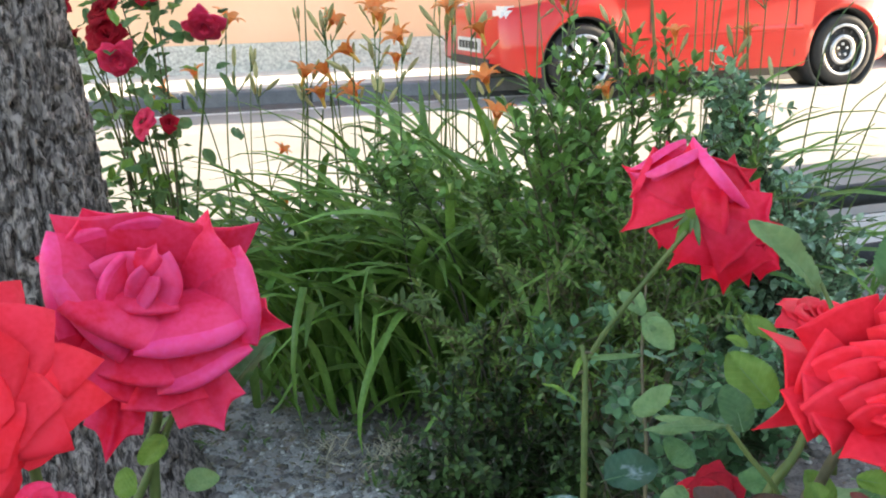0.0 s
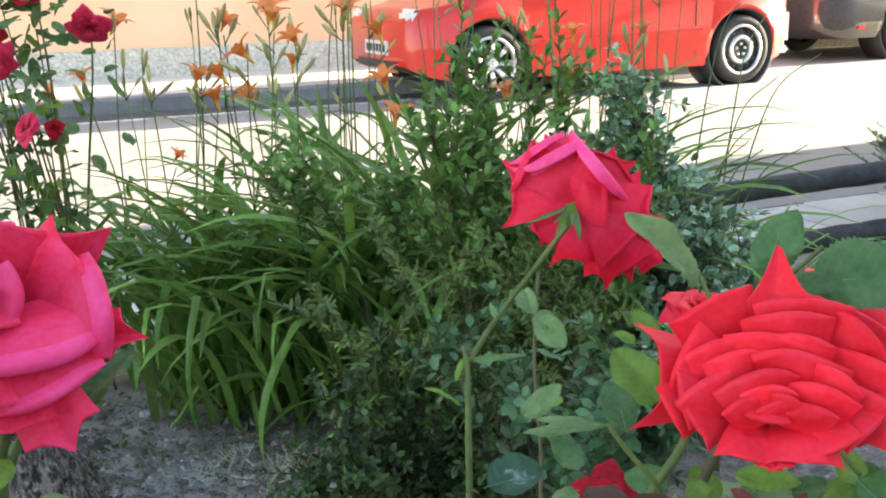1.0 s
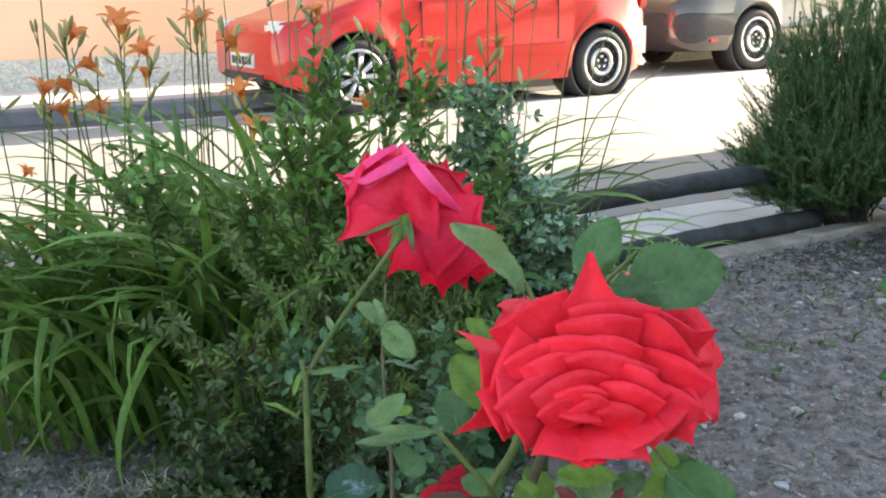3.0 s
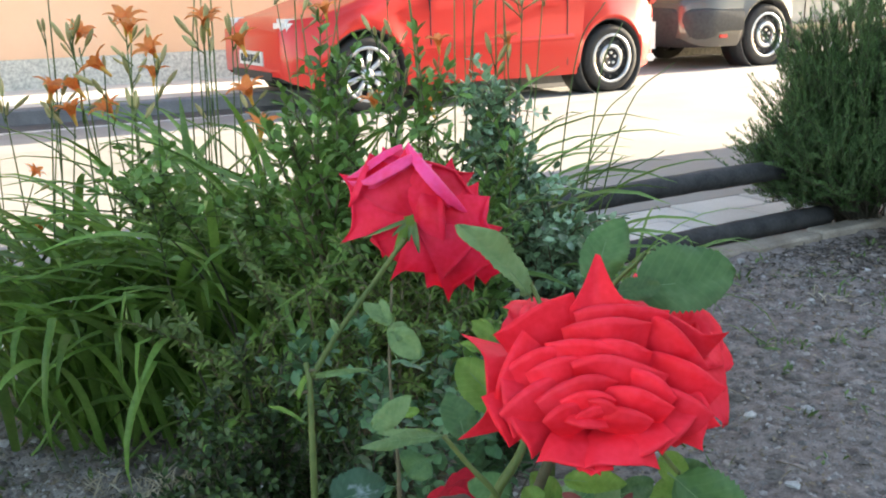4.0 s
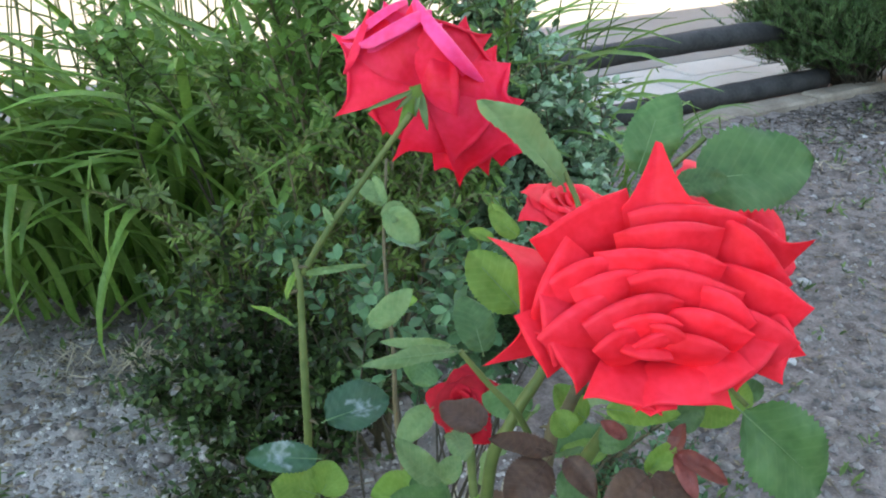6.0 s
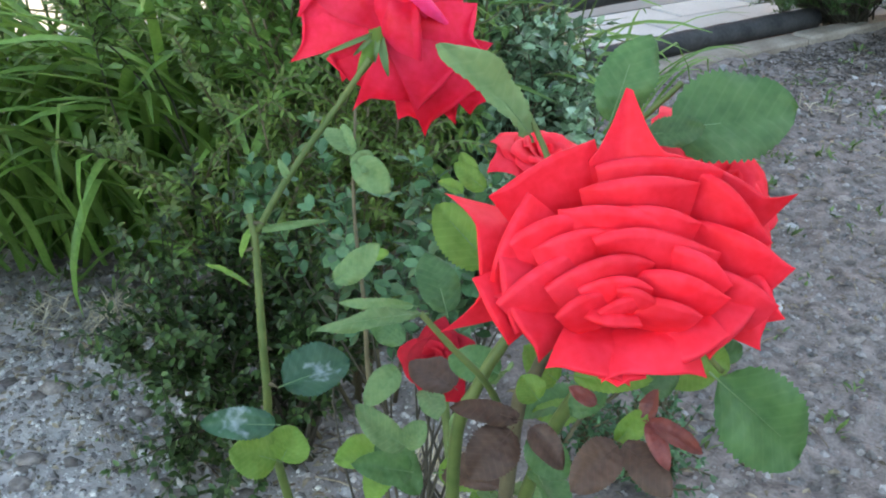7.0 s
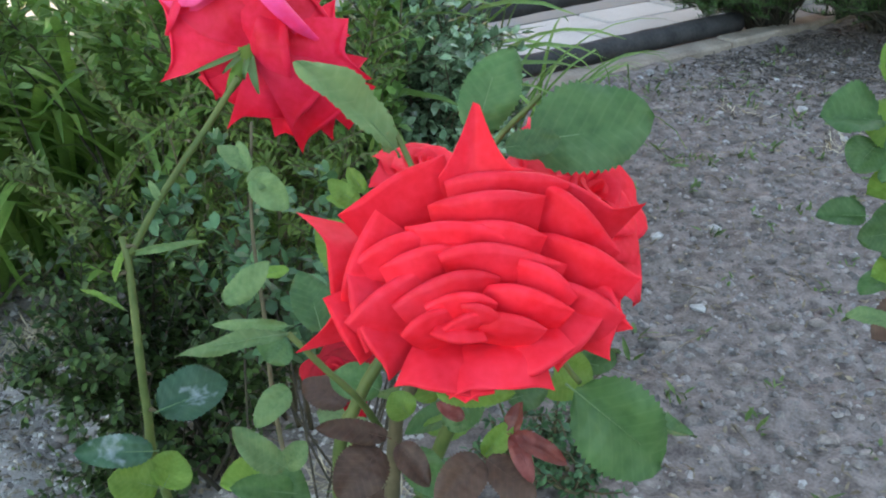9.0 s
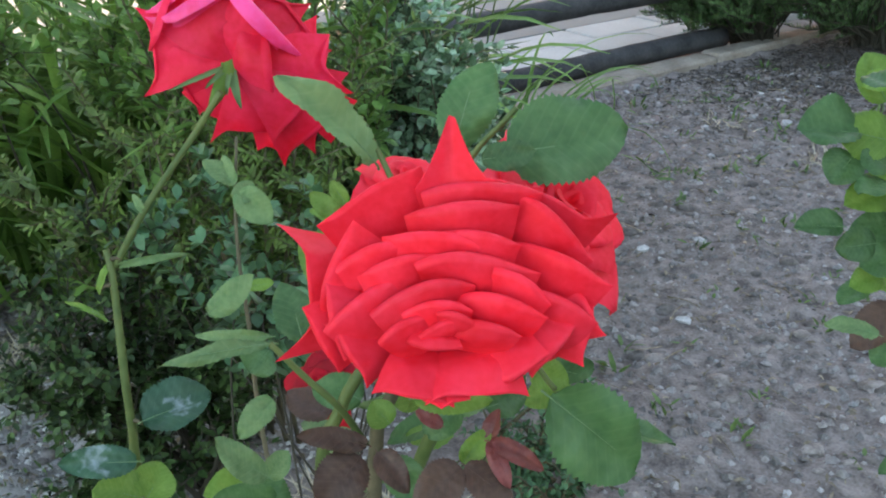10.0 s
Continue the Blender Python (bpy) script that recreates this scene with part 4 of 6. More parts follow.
def daylilies():
    rng = random.Random(40)
    clump = thing("daylily_clump", (-0.75, 1.75, 0), "clump of arching strap-leaved daylilies with orange flowers", "daylily")
    count = 0
    for cx, cy, sx, sy, n, hi in ((-0.95, 1.71, 0.14, 0.09, 66, 0.53), (-0.78, 1.67, 0.14, 0.09, 84, 0.56), (-0.58, 1.66, 0.14, 0.08, 84, 0.62), (-0.40, 1.68, 0.12, 0.07, 76, 0.64), (-0.20, 1.70, 0.12, 0.06, 52, 0.64), (-0.15, 1.96, 0.2, 0.12, 46, 0.64), (-0.82, 1.90, 0.2, 0.08, 34, 0.62), (-0.44, 2.00, 0.25, 0.1, 60, 0.74), (-1.14, 1.80, 0.12, 0.06, 12, 0.34), (-1.34, 1.92, 0.14, 0.08, 10, 0.28)):
        for _ in range(n):
            b = (rng.gauss(cx, sx * 0.6), rng.gauss(cy, sy * 0.6), 0.0)
            way = rng.random()
            side = 0.0 if rng.random() < 0.5 + (b[0] - cx) * 1.5 else math.pi
            out = side + rng.gauss(0, 0.45) if way < 0.62 else (-1.57 + rng.gauss(0, 0.6) if way < 0.72 else rng.uniform(0, 6.28))
            ln = rng.uniform(0.56, 0.86) * hi / 0.62
            me = blade_mesh(b, out, ln, rng.uniform(0.017, 0.030), radians(rng.uniform(62, 90)), radians(rng.uniform(70, 128)), count)
            put("strap_leaf", me, clump)
            count += 1
    # low blades that arch out over the soil
    for k in range(22):
        b = (rng.uniform(-1.0, -0.3), rng.gauss(1.55, 0.03), 0.0)
        put("strap_leaf", blade_mesh(b, rng.choice((0.0, math.pi)) + rng.gauss(-0.5, 0.4) * (1 if k % 2 else -1), rng.uniform(0.32, 0.5), rng.uniform(0.014, 0.022), radians(rng.uniform(40, 66)), radians(rng.uniform(70, 120)), 760 + k), clump)
    # a few stray blades that reach towards the rail
    for k in range(19):
        b = (rng.gauss(0.19, 0.04), rng.gauss(1.80, 0.06), 0.0)
        put("strap_leaf", blade_mesh(b, rng.uniform(0.1, 1.3), rng.uniform(0.42, 0.70), rng.uniform(0.005, 0.009), radians(rng.uniform(68, 88)), radians(rng.uniform(95, 150)), 900 + k), clump)
    for at in LILIES:
        at = Vector(at)
        foot = Vector((at.x + rng.gauss(0.0, 0.07), at.y + rng.uniform(-0.05, 0.12), 0))
        lily_flower(clump, at - Vector((0, 0, 0.025)), (rng.gauss(0, 0.42), rng.gauss(-0.22, 0.25), 1.0), rng.uniform(0.72, 0.95) * (0.75 if at.z < 0.6 else 1))
        stalk(clump, foot, at - Vector((0, 0, 0.045)), rng, rng.randint(1, 3))
    for k in range(38):
        x = rng.uniform(-1.2, 0.06) if k < 31 else rng.uniform(-0.1, 0.1)
        y = 1.85 + 0.25 * (x + 1.0) * 0.6 + rng.gauss(0, 0.08)
        h = rng.uniform(0.62, 1.08)
        stalk(clump, (x, y, 0), (x + rng.gauss(0, 0.06), y + rng.gauss(0, 0.05), h), rng, rng.randint(2, 5), rng.uniform(0.0019, 0.0030))
    # thin seed stems that bow over beside the box
    for k in range(8):
        x, y, a = rng.uniform(0.06, 0.16), rng.uniform(1.74, 1.92), rng.uniform(0.04, 0.20)
        top = rng.uniform(0.50, 0.92)
        v, f = tube([(x, y, 0), (x + a * 0.15, y, top * 0.5), (x + a * 0.5, y, top * 0.88), (x + a, y + 0.02, top)], 0.0022, 0.0012, 5, 5)
        put("seed_stem", mesh_data("seed_stem", v, f, lily_stem), clump)


LILIES = ((-0.93, 1.76, 0.73), (-0.90, 1.83, 0.73), (-0.90, 1.79, 0.68), (-0.84, 1.84, 0.68), (-0.90, 1.85, 0.84), (-0.73, 1.72, 0.85), (-0.68, 1.71, 0.81), (-0.76, 1.89, 0.75),
          (-0.59, 1.77, 0.86), (-0.81, 1.76, 0.78), (-1.09, 1.94, 0.53), (-1.02, 1.82, 0.43), (-0.56, 1.90, 0.81), (-0.51, 1.82, 0.64), (-0.54, 1.86, 0.71), (-0.18, 2.08, 0.65),
          (-0.17, 2.17, 0.79), (-0.01, 2.22, 0.79), (-0.43, 2.14, 0.87), (-0.33, 2.20, 0.65), (-1.26, 1.86, 0.72), (-1.27, 1.76, 0.69), (-1.17, 1.86, 0.84), (-0.79, 1.84, 0.86),
          (-0.61, 1.80, 0.86))
daylilies()


# ---- roses ----
def petal_mesh(radius, polar, spread, fold, slope, apex, seed, mat, rise=0.62):
    """A petal of a full bloom: it climbs from the heart, bends outwards, and its two upper margins roll back along slanting lines that meet in a point.
    polar: where its tip lies on the dome, from the axis; spread: half the angle that it wraps; fold: how far the margins roll; slope: slant of the rolls; its axis lies along +x."""
    rng = random.Random(seed)
    nu, nv = 15, 13
    psi = radians(polar)
    end = Vector((math.sin(psi), rise * math.cos(psi)))           # outwards, along the axis
    mid = Vector((end.x * 0.34, end.y * 0.60 + 0.26 * math.sin(psi) + 0.08))
    half = 0.74
    lean = rng.uniform(-0.12, 0.12)
    slopes = (slope * rng.uniform(0.75, 1.3), slope * rng.uniform(0.75, 1.3))
    curl = (0.045 + 0.03 * rng.random(), 0.045 + 0.03 * rng.random())
    wave, turn = rng.uniform(0.010, 0.026), rng.uniform(0, 6.28)
    verts, faces = [], []
    for j in range(nv + 1):
        for i in range(nu):
            u = -1 + 2 * i / (nu - 1)
            v = (j / nv) ** 0.8
            top = 1.0 + apex * max(0.0, 1 - abs(u) * 2.4) ** 1.4 - 0.16 * abs(u) ** 2.2
            a0 = half * u * (0.34 + 0.66 * min(1.0, v * 1.5))
            b0 = v * top
            a, b, back = a0, b0, 0.0
            for s, sl, rho in ((1, slopes[0], curl[0]), (-1, slopes[1], curl[1])):
                n = Vector((s * math.sin(sl), math.cos(sl)))
                d = n.x * (a0 - lean * v) + n.y * (b0 - (1.0 + apex * 0.8) + 0.02)
                if d > 0:
                    w = min(d * fold, rho * 2.9)
                    beyond = max(0.0, d * fold - w)
                    shift = rho * math.sin(w / rho) + beyond * math.cos(2.9) - d
                    a += n.x * shift
                    b += n.y * shift
                    back += rho * (1 - math.cos(w / rho)) + beyond * math.sin(2.9)
            v2 = b
            q = mid * (2 * v2 * (1 - v2)) + end * (v2 * v2)
            way = (mid * (2 - 4 * v2) + end * (2 * v2)).normalized()
            out = Vector((way.y, -way.x))                      # away from the heart
            q = q + out * (back + wave * math.sin(4 * u + turn) * v)
            wrap = 1.0 - 0.5 * min(1.0, v2)                      # the margin is straighter than the foot
            th = spread * a / half
            r = max(0.01, q.x)
            x = r - r * (1 - math.cos(th * wrap)) / wrap
            y = r * math.sin(th * wrap) / wrap
            verts.append((x * radius, y * radius, q.y * radius))
    for j in range(nv):
        for i in range(nu - 1):
            a = j * nu + i
            faces.append((a, a + 1, a + nu + 1, a + nu))
    return mesh_data("petal", verts, faces, mat)


def rose(bush, at, axis, radius, mat, seed, label, spin=0.0, petals=36, widest=90, up=(0, 0, 1)):
    """A full rose: a green hip with sepals, and petals that wind outwards in a spiral from a tight heart."""
    rng = random.Random(seed)
    z = Vector(axis).normalized()
    x = Vector(up).cross(z).normalized()
    y = z.cross(x)
    m = Matrix.Translation(at) @ Matrix((x, y, z)).transposed().to_4x4() @ Matrix.Rotation(radians(spin), 4, "Z")
    k = radius / 0.07
    verts, faces = [], []
    prof = ((0.0024, -0.020), (0.0045, -0.016), (0.0052, -0.010), (0.0048, -0.004), (0.006, 0.0), (0.009, 0.004))
    for r, h in prof:
        verts += [(r * k * math.cos(i * math.pi / 5), r * k * math.sin(i * math.pi / 5), h * k) for i in range(10)]
    for j in range(len(prof) - 1):
        for i in range(10):
            faces.append((j * 10 + i, j * 10 + (i + 1) % 10, j * 10 + 10 + (i + 1) % 10, j * 10 + 10 + i))
    head = put("flower", mesh_data("flower", verts, faces, cane_green), bush, label, m=m)
    for s in range(5):
        a = 2 * math.pi * s / 5 + rng.uniform(-0.3, 0.3)
        sv, sf = [], []
        for j in range(7):
            f = j / 6
            w = 0.0028 * k * math.sin(math.pi * (0.3 + 0.7 * f)) ** 0.9 + 0.0003
            rr, hh = (0.007 + 0.009 * math.sin(2.6 * f)) * k, (0.004 - 0.038 * f ** 1.1) * k
            sv += [(rr, -w, hh + 0.0015), (rr, 0, hh), (rr, w, hh + 0.0015)]
        for j in range(6):
            for i in (0, 1):
                sf.append((j * 3 + i, j * 3 + i + 1, j * 3 + i + 4, j * 3 + i + 3))
        put("sepal", mesh_data("sepal", sv, sf, grey_leaf), head, m=m @ Matrix.Rotation(a, 4, "Z"))
    lay = []
    for i in range(petals):
        f = i / max(1, petals - 1)
        lay.append((i * 137.5 + rng.uniform(-14, 14), 4 + (widest - 4) * f ** 0.8 + rng.uniform(-4, 4) * f, 0.05 + 0.17 * f * rng.uniform(0.3, 1.4)))
    for i, (az, pol, apex) in enumerate(lay):
        f = min(1.0, max(0.0, pol / 90))
        spread = 130 - 120 * min(1, f * 3) if f < 0.2 else 66 - 20 * f
        spread = max(44, spread) * rng.uniform(0.85, 1.1)
        me = petal_mesh(radius * rng.uniform(0.95, 1.04), max(2, pol), radians(spread), 0.75 + 0.75 * f, radians(18 + 20 * f), apex, seed * 100 + i, mat)
        put("petal", me, head, m=m @ Matrix.Rotation(radians(az), 4, "Z"))
    return head


def bloom(bush, at, facing, across, label, mat, back=False, dome=0.0042):
    """The head of an open rose whose petals are laid one by one with petal(): facing is the side that shows, across its sideways direction."""
    z, x = Vector(facing).normalized(), Vector(across).normalized()
    m = Matrix.Translation(at) @ Matrix((x, z.cross(x), z)).transposed().to_4x4()
    sign = 1 if back else -1
    depth = 0.0 if back else 0.030
    prof = ((0.0022, 0.022), (0.0036, 0.017), (0.0048, 0.010), (0.0044, 0.004), (0.0055, 0.0), (0.010, -0.004))
    verts, faces = [], []
    for r, h in prof:
        lean = h if back else 0.0                # the hip of a nodding bloom hangs down to its stalk
        verts += [(r * math.cos(i * math.pi / 5) - 0.45 * lean, r * math.sin(i * math.pi / 5) - 1.0 * lean, h * 0.7 * sign - depth) for i in range(10)]
    for j in range(len(prof) - 1):
        for i in range(10):
            faces.append((j * 10 + i, j * 10 + (i + 1) % 10, j * 10 + 10 + (i + 1) % 10, j * 10 + 10 + i))
    head = put("flower", mesh_data("flower", verts, faces, young_leaf if back else cane_green), bush, label, m=m)
    if back:
        rng = random.Random(7)
        for s, (a, long) in enumerate(((204, 0.034), (226, 0.016), (262, 0.014), (286, 0.022))):
            sv, sf = [], []
            for j in range(8):
                f = j / 7
                w = (0.0022 if s == 3 else 0.0012) * math.sin(math.pi * (0.28 + 0.70 * f)) ** 0.9 + 0.0003
                rr, hh = 0.003 + long * f, 0.003 + 0.010 * math.sin(2.4 * f)
                sv += [(rr, -w, hh), (rr, 0, hh - 0.0016), (rr, w, hh)]
            for j in range(7):
                for i in (0, 1):
                    sf.append((j * 3 + i, j * 3 + i + 1, j * 3 + i + 4, j * 3 + i + 3))
            put("sepal", mesh_data("sepal", sv, sf, grey_leaf), head, m=m @ Matrix.Rotation(radians(a + rng.uniform(-4, 4)), 4, "Z"))
    return head, m, mat, back, dome


def petal(flower, x, y, out, half, deep, layer, bow, left, middle, where, right, roll, lip=None, body=None):
    """One petal of a bloom, in millimetres from its heart. (x, y): the middle of its margin; out: the way that the margin faces, in degrees; half: half its width;
    deep: how far its face reaches inwards; layer: how far it stands forward; bow: roundness of the margin; left, middle, right: points drawn out of the margin
    (middle stands at where, from -1 to 1); roll: radius of the turned-back edge, whose colour is lip."""
    head, m, own, back, dome = flower
    seed_at = int(x * 7 + y * 13 + half * 101)
    rng = random.Random(seed_at)
    o = Vector((math.cos(radians(out)), math.sin(radians(out)), 0))
    t = Vector((o.y, -o.x, 0))                        # to the right, seen with the margin up
    n = Vector((0, 0, 1))
    c = Vector((x, y, 0))
    far = c.length
    z0 = layer - dome * far * far
    nu, rows, turns = 21, 12, 6
    tilt, swing = rng.uniform(-0.22, 0.22), rng.uniform(-0.05, 0.05)
    phase, wave = rng.uniform(0, 6.28), rng.uniform(0.03, 0.075)
    spike = lambda u, at, wide: max(0.0, 1 - abs(u - at) / wide) ** 1.7
    verts, faces = [], []
    for i in range(nu):
        u = -1 + 2 * i / (nu - 1)
        sl, sm, sr = spike(u, -1, 0.45), spike(u, where, 0.62), spike(u, 1, 0.45)
        ext = left * sl + middle * sm + right * sr
        side = left * 0.35 * -sl + right * 0.35 * sr
        lift = wave * half * math.sin(3.1 * u + phase)
        edge = c + t * (half * u + side) + o * (ext - bow * half * u * u + 0.25 * lift)
        edge += o * (swing * half * u)
        edge.z = z0 - 0.30 * half * u * u + lift - 0.22 * ext + tilt * half * u
        if back:
            inner = c - o * deep * 0.5 + t * half * u * 0.72
            inner.z = z0 * 0.30 + 1.5 - 0.16 * half * u * u + 0.5 * lift + 0.4 * layer
            core = c * 0.07 + t * half * u * 0.10
            core.z = -1.0 + 0.25 * layer
        else:
            inner = c - o * deep * 0.55 + t * half * u * 0.86
            inner.z = z0 - 0.42 * deep - 0.24 * half * u * u + 0.6 * lift
            core = c - o * deep + t * half * u * 0.5
            core.z = z0 - 1.1 * deep - 4
        line = spline((core, inner, edge), rows // 2)
        d = (line[-1] - line[-2]).normalized()
        e = (n - d * d.dot(n)).normalized() * (1 if back else -1)
        r = roll * (1 - 0.85 * min(1.0, sl * (left > 0) + sm * (middle > 0) + sr * (right > 0))) * (0.75 + 0.25 * math.cos(1.4 * u))
        for k in range(1, turns + 1):
            a = (2.9 if back else 2.5) * k / turns
            line.append(edge + d * (r * math.sin(a)) + e * (r * (1 - math.cos(a))))
        verts.append(line)
        if back:
            line.append(line[-1] - d * (r * 0.9) - e * (r * 0.1))
    per = len(verts[0])
    crease = Vector((seed_at, -seed_at, 0.0))
    flat = [(p + n * (1.5 * noise.noise(p * 0.075 + crease) + 0.6 * noise.noise(p * 0.2 + crease))) * 0.001 for line in verts for p in line]
    faces = [(i * per + j, (i + 1) * per + j, (i + 1) * per + j + 1, i * per + j + 1) for i in range(nu - 1) for j in range(per - 1)]
    me = mesh_data("petal", flat, faces, body or own)
    if lip:
        me.materials.append(lip)
        for q in me.polygons:
            q.material_index = 1 if q.index % (per - 1) >= len(spline((core, inner, edge), rows // 2)) - 2 else 0
    return put("petal", me, head, m=m)


def leaf_data(width, curl, mat, seed):
    """A toothed rose leaflet of unit length along +y: folded along its midrib, puckered between the side veins, drawn to a point; it faces +z."""
    rng = random.Random(seed)
    nv = 34
    across = (-1, -0.72, -0.36, 0, 0.36, 0.72, 1)
    verts, faces = [], []
    bend, twist = rng.uniform(-0.14, 0.14), rng.uniform(-0.35, 0.35)
    fold, droop = rng.uniform(0.10, 0.42), rng.uniform(0.7, 1.3)
    sides = (rng.uniform(0.88, 1.06), rng.uniform(0.88, 1.06))
    for j in range(nv + 1):
        f = j / nv
        w = width * 0.5 * 2.20 * (min(1.0, f * 1.02 + 0.004) ** 0.50) * (1 - f) ** 0.66
        tooth = 0.045 * (1 if j % 2 else -1) * min(1.0, 6 * f) * min(1.0, 5 * (1 - f))
        cx, cz = bend * f * f, -curl * 0.5 * droop * f * f
        for u in across:
            h = abs(u)
            ww = w * sides[0 if u < 0 else 1] * (1 + (tooth if h == 1 else 0.0))
            vein = 0.016 * math.sin((f - 0.28 * h) * 46 + (0.8 if u < 0 else 0)) * min(1.0, 2.2 * h) * (1 - f)
            wave = (0.034 * math.sin(7.0 * f + 2.4 * u + seed) + 0.022 * math.sin(13.0 * f - 3.0 * u + 2.0 * seed)) * h
            verts.append((cx + u * ww, f - (0.012 if h == 1 and j % 2 else 0.0), cz + h * ww * fold * 2 - h ** 3 * ww * 0.30 + vein + wave + twist * u * w * f))
    n = len(across)
    for j in range(nv):
        for i in range(n - 1):
            a = j * n + i
            faces.append((a, a + 1, a + n + 1, a + n))
    return mesh_data("leaf", verts, faces, mat)


LEAF_SEED = [0]


def leaf(bush, base, tip, width, mat, curl, facing=(0.0, -0.75, 0.65)):
    """One leaflet from base to tip, with its pale midrib and a short petiole."""
    LEAF_SEED[0] += 1
    rng = random.Random(LEAF_SEED[0])
    b, t = Vector(base), Vector(tip)
    size = (t - b).length
    hint = Vector(facing) + Vector((rng.gauss(0, 0.18), rng.gauss(0, 0.18), rng.gauss(0, 0.18)))
    m = Matrix.Translation(b) @ frame_of(t - b, hint) @ Matrix.Scale(size, 4)
    ob = put("leaf", leaf_data(width / size, curl, mat, LEAF_SEED[0]), bush, m=m)
    rib = [(0, 0, 0.0), (0, 0.35, -curl * 0.06), (0, 0.72, -curl * 0.26)]
    v, f = tube([(0, -0.08, -0.02)] + rib, 0.012, 0.003, 5, 3)
    put("midrib", mesh_data("midrib", v, f, rib_pale if mat is not bronze_leaf and mat is not red_leaf else mat), ob, m=m)
    return ob


def thorns(parent, points, count, seed, size=0.006):
    """Hooked thorns along a cane."""
    rng = random.Random(seed)
    line = spline(points, 8)
    for _ in range(count):
        i = rng.randint(2, len(line) - 3)
        d = (line[i + 1] - line[i - 1]).normalized()
        out = frame_of(d).to_3x3() @ Vector((math.cos(rng.uniform(0, 6.28)), 0, math.sin(rng.uniform(0, 6.28)))).normalized()
        p = line[i] + out * 0.0015
        v, f = tube([p, p + out * size * 0.6 + d * size * 0.1, p + out * size + d * size * 0.45], size * 0.28, size * 0.03, 5, 2)
        put("thorn", mesh_data("thorn", v, f, cane_brown), parent)


bush_mid = thing("rose_bush", (0.03, 0.50, 0), "rose bush with large bright red blooms and green leaves", "rose bush", "rose bushes")
bush_near = thing("rose_bush", (-0.36, 0.22, 0), "rose bush with large crimson pink and red blooms", "rose bush", "rose bushes")
bush_far = thing("rose_bush", (-1.28, 1.62, 0), "rose bush with several dark crimson roses beside the tree", "rose bush", "rose bushes")
bush_side = thing("rose_bush", (0.58, 0.70, 0), "leafy rose shoot at the edge of the bed", "rose bush", "rose bushes")

# the big red bloom and those behind it
red_bloom = bloom(bush_mid, (0.108, 0.270, 0.683), (-0.019, -0.861, 0.508), (0.999, -0.033, -0.019), "large fully open bright red rose", petal_red)
petal(red_bloom, 11.5, 63.7, 90, 26.7, 34.4, 0, 0.1, 0.0, 33.8, -0.46, 2.9, 1.0)
petal(red_bloom, -33.9, 57.3, 122, 23.9, 34.4, 1, 0.12, 3.4, 0.0, 0, 4.0, 2.2)
petal(red_bloom, -56.2, 18.5, 182, 24.0, 29.8, -5, -0.1, 16.7, 0.0, 0, 14.4, 1.2)
petal(red_bloom, 12.3, 59.3, 92, 24.6, 25.2, 2, 0.1, 0.0, 0.0, 0, 1.7, 3.0)
petal(red_bloom, 45.8, 55.2, 60, 17.9, 34.4, -1, 0.12, 0.0, 0.0, 0, 12.7, 1.2)
petal(red_bloom, 4.2, 49.2, 92, 22.8, 22.9, 3, 0.04, 1.7, 0.0, 0, 3.4, 3.2)
petal(red_bloom, 42.3, 45.8, 48, 20.9, 29.8, 1, 0.08, 0.0, 0.0, 0, 2.8, 2.6)
petal(red_bloom, -31.4, 31.4, 112, 15.4, 20.6, 2, 0.16, 0.0, 0.0, 0, 1.1, 2.8)
petal(red_bloom, -7.4, 37.1, 88, 18.9, 19.5, 4, 0.14, 3.9, 0.0, 0, 0.0, 3.0)
petal(red_bloom, 43.4, 29.8, 62, 22.5, 27.5, 2, 0.08, 1.1, 0.0, 0, 4.5, 2.8)
petal(red_bloom, 52.0, 15.4, 25, 15.6, 25.2, -1, 0.05, 0.0, 0.0, 0, 5.1, 2.0)
petal(red_bloom, -30.4, 14.1, 124, 22.6, 25.2, 2, 0.1, 0.0, 0.0, 0, 2.2, 2.8)
petal(red_bloom, 11.9, 28.1, 86, 23.8, 19.5, 5, 0.2, 0.0, 0.0, 0, 3.3, 3.0)
petal(red_bloom, -10.9, 15.7, 108, 20.9, 17.2, 5, 0.18, 0.0, 0.0, 0, 1.6, 2.8)
petal(red_bloom, 18.6, 12.5, 80, 19.5, 14.9, 6, 0.2, 0.0, 0.0, 0, 3.3, 2.6)
petal(red_bloom, 45.4, 12.3, 62, 14.4, 20.6, 3, 0.16, 0.0, 0.0, 0, 3.3, 2.4)
petal(red_bloom, -4.5, 10.1, 96, 13.5, 13.7, 7, 0.2, 0.0, 0.0, 0, 1.1, 2.2)
petal(red_bloom, 11.7, 2.9, 82, 16.2, 9.2, 8, 0.18, 0.0, 0.0, 0, 1.6, 2.2)
petal(red_bloom, -15.8, 2.9, 120, 11.7, 11.5, 7, 0.2, 0.0, 0.0, 0, 1.1, 2.2)
petal(red_bloom, 4.9, 5.6, 70, 9.0, 6.9, 8.5, 0.2, 0.0, 0.0, 0, 1.1, 1.8)
petal(red_bloom, -2.7, 2.9, 112, 8.1, 6.0, 9, 0.2, 0.0, 0.0, 0, 1.1, 1.6)
petal(red_bloom, -4.9, -3.4, -96, 10.3, 6.0, 9, 0.1, 0.0, 0.0, 0, 0.0, 1.6)
petal(red_bloom, -38.4, -6.3, 216, 14.0, 25.2, 0, 0.12, 5.6, 0.0, 0, 5.0, 1.6)
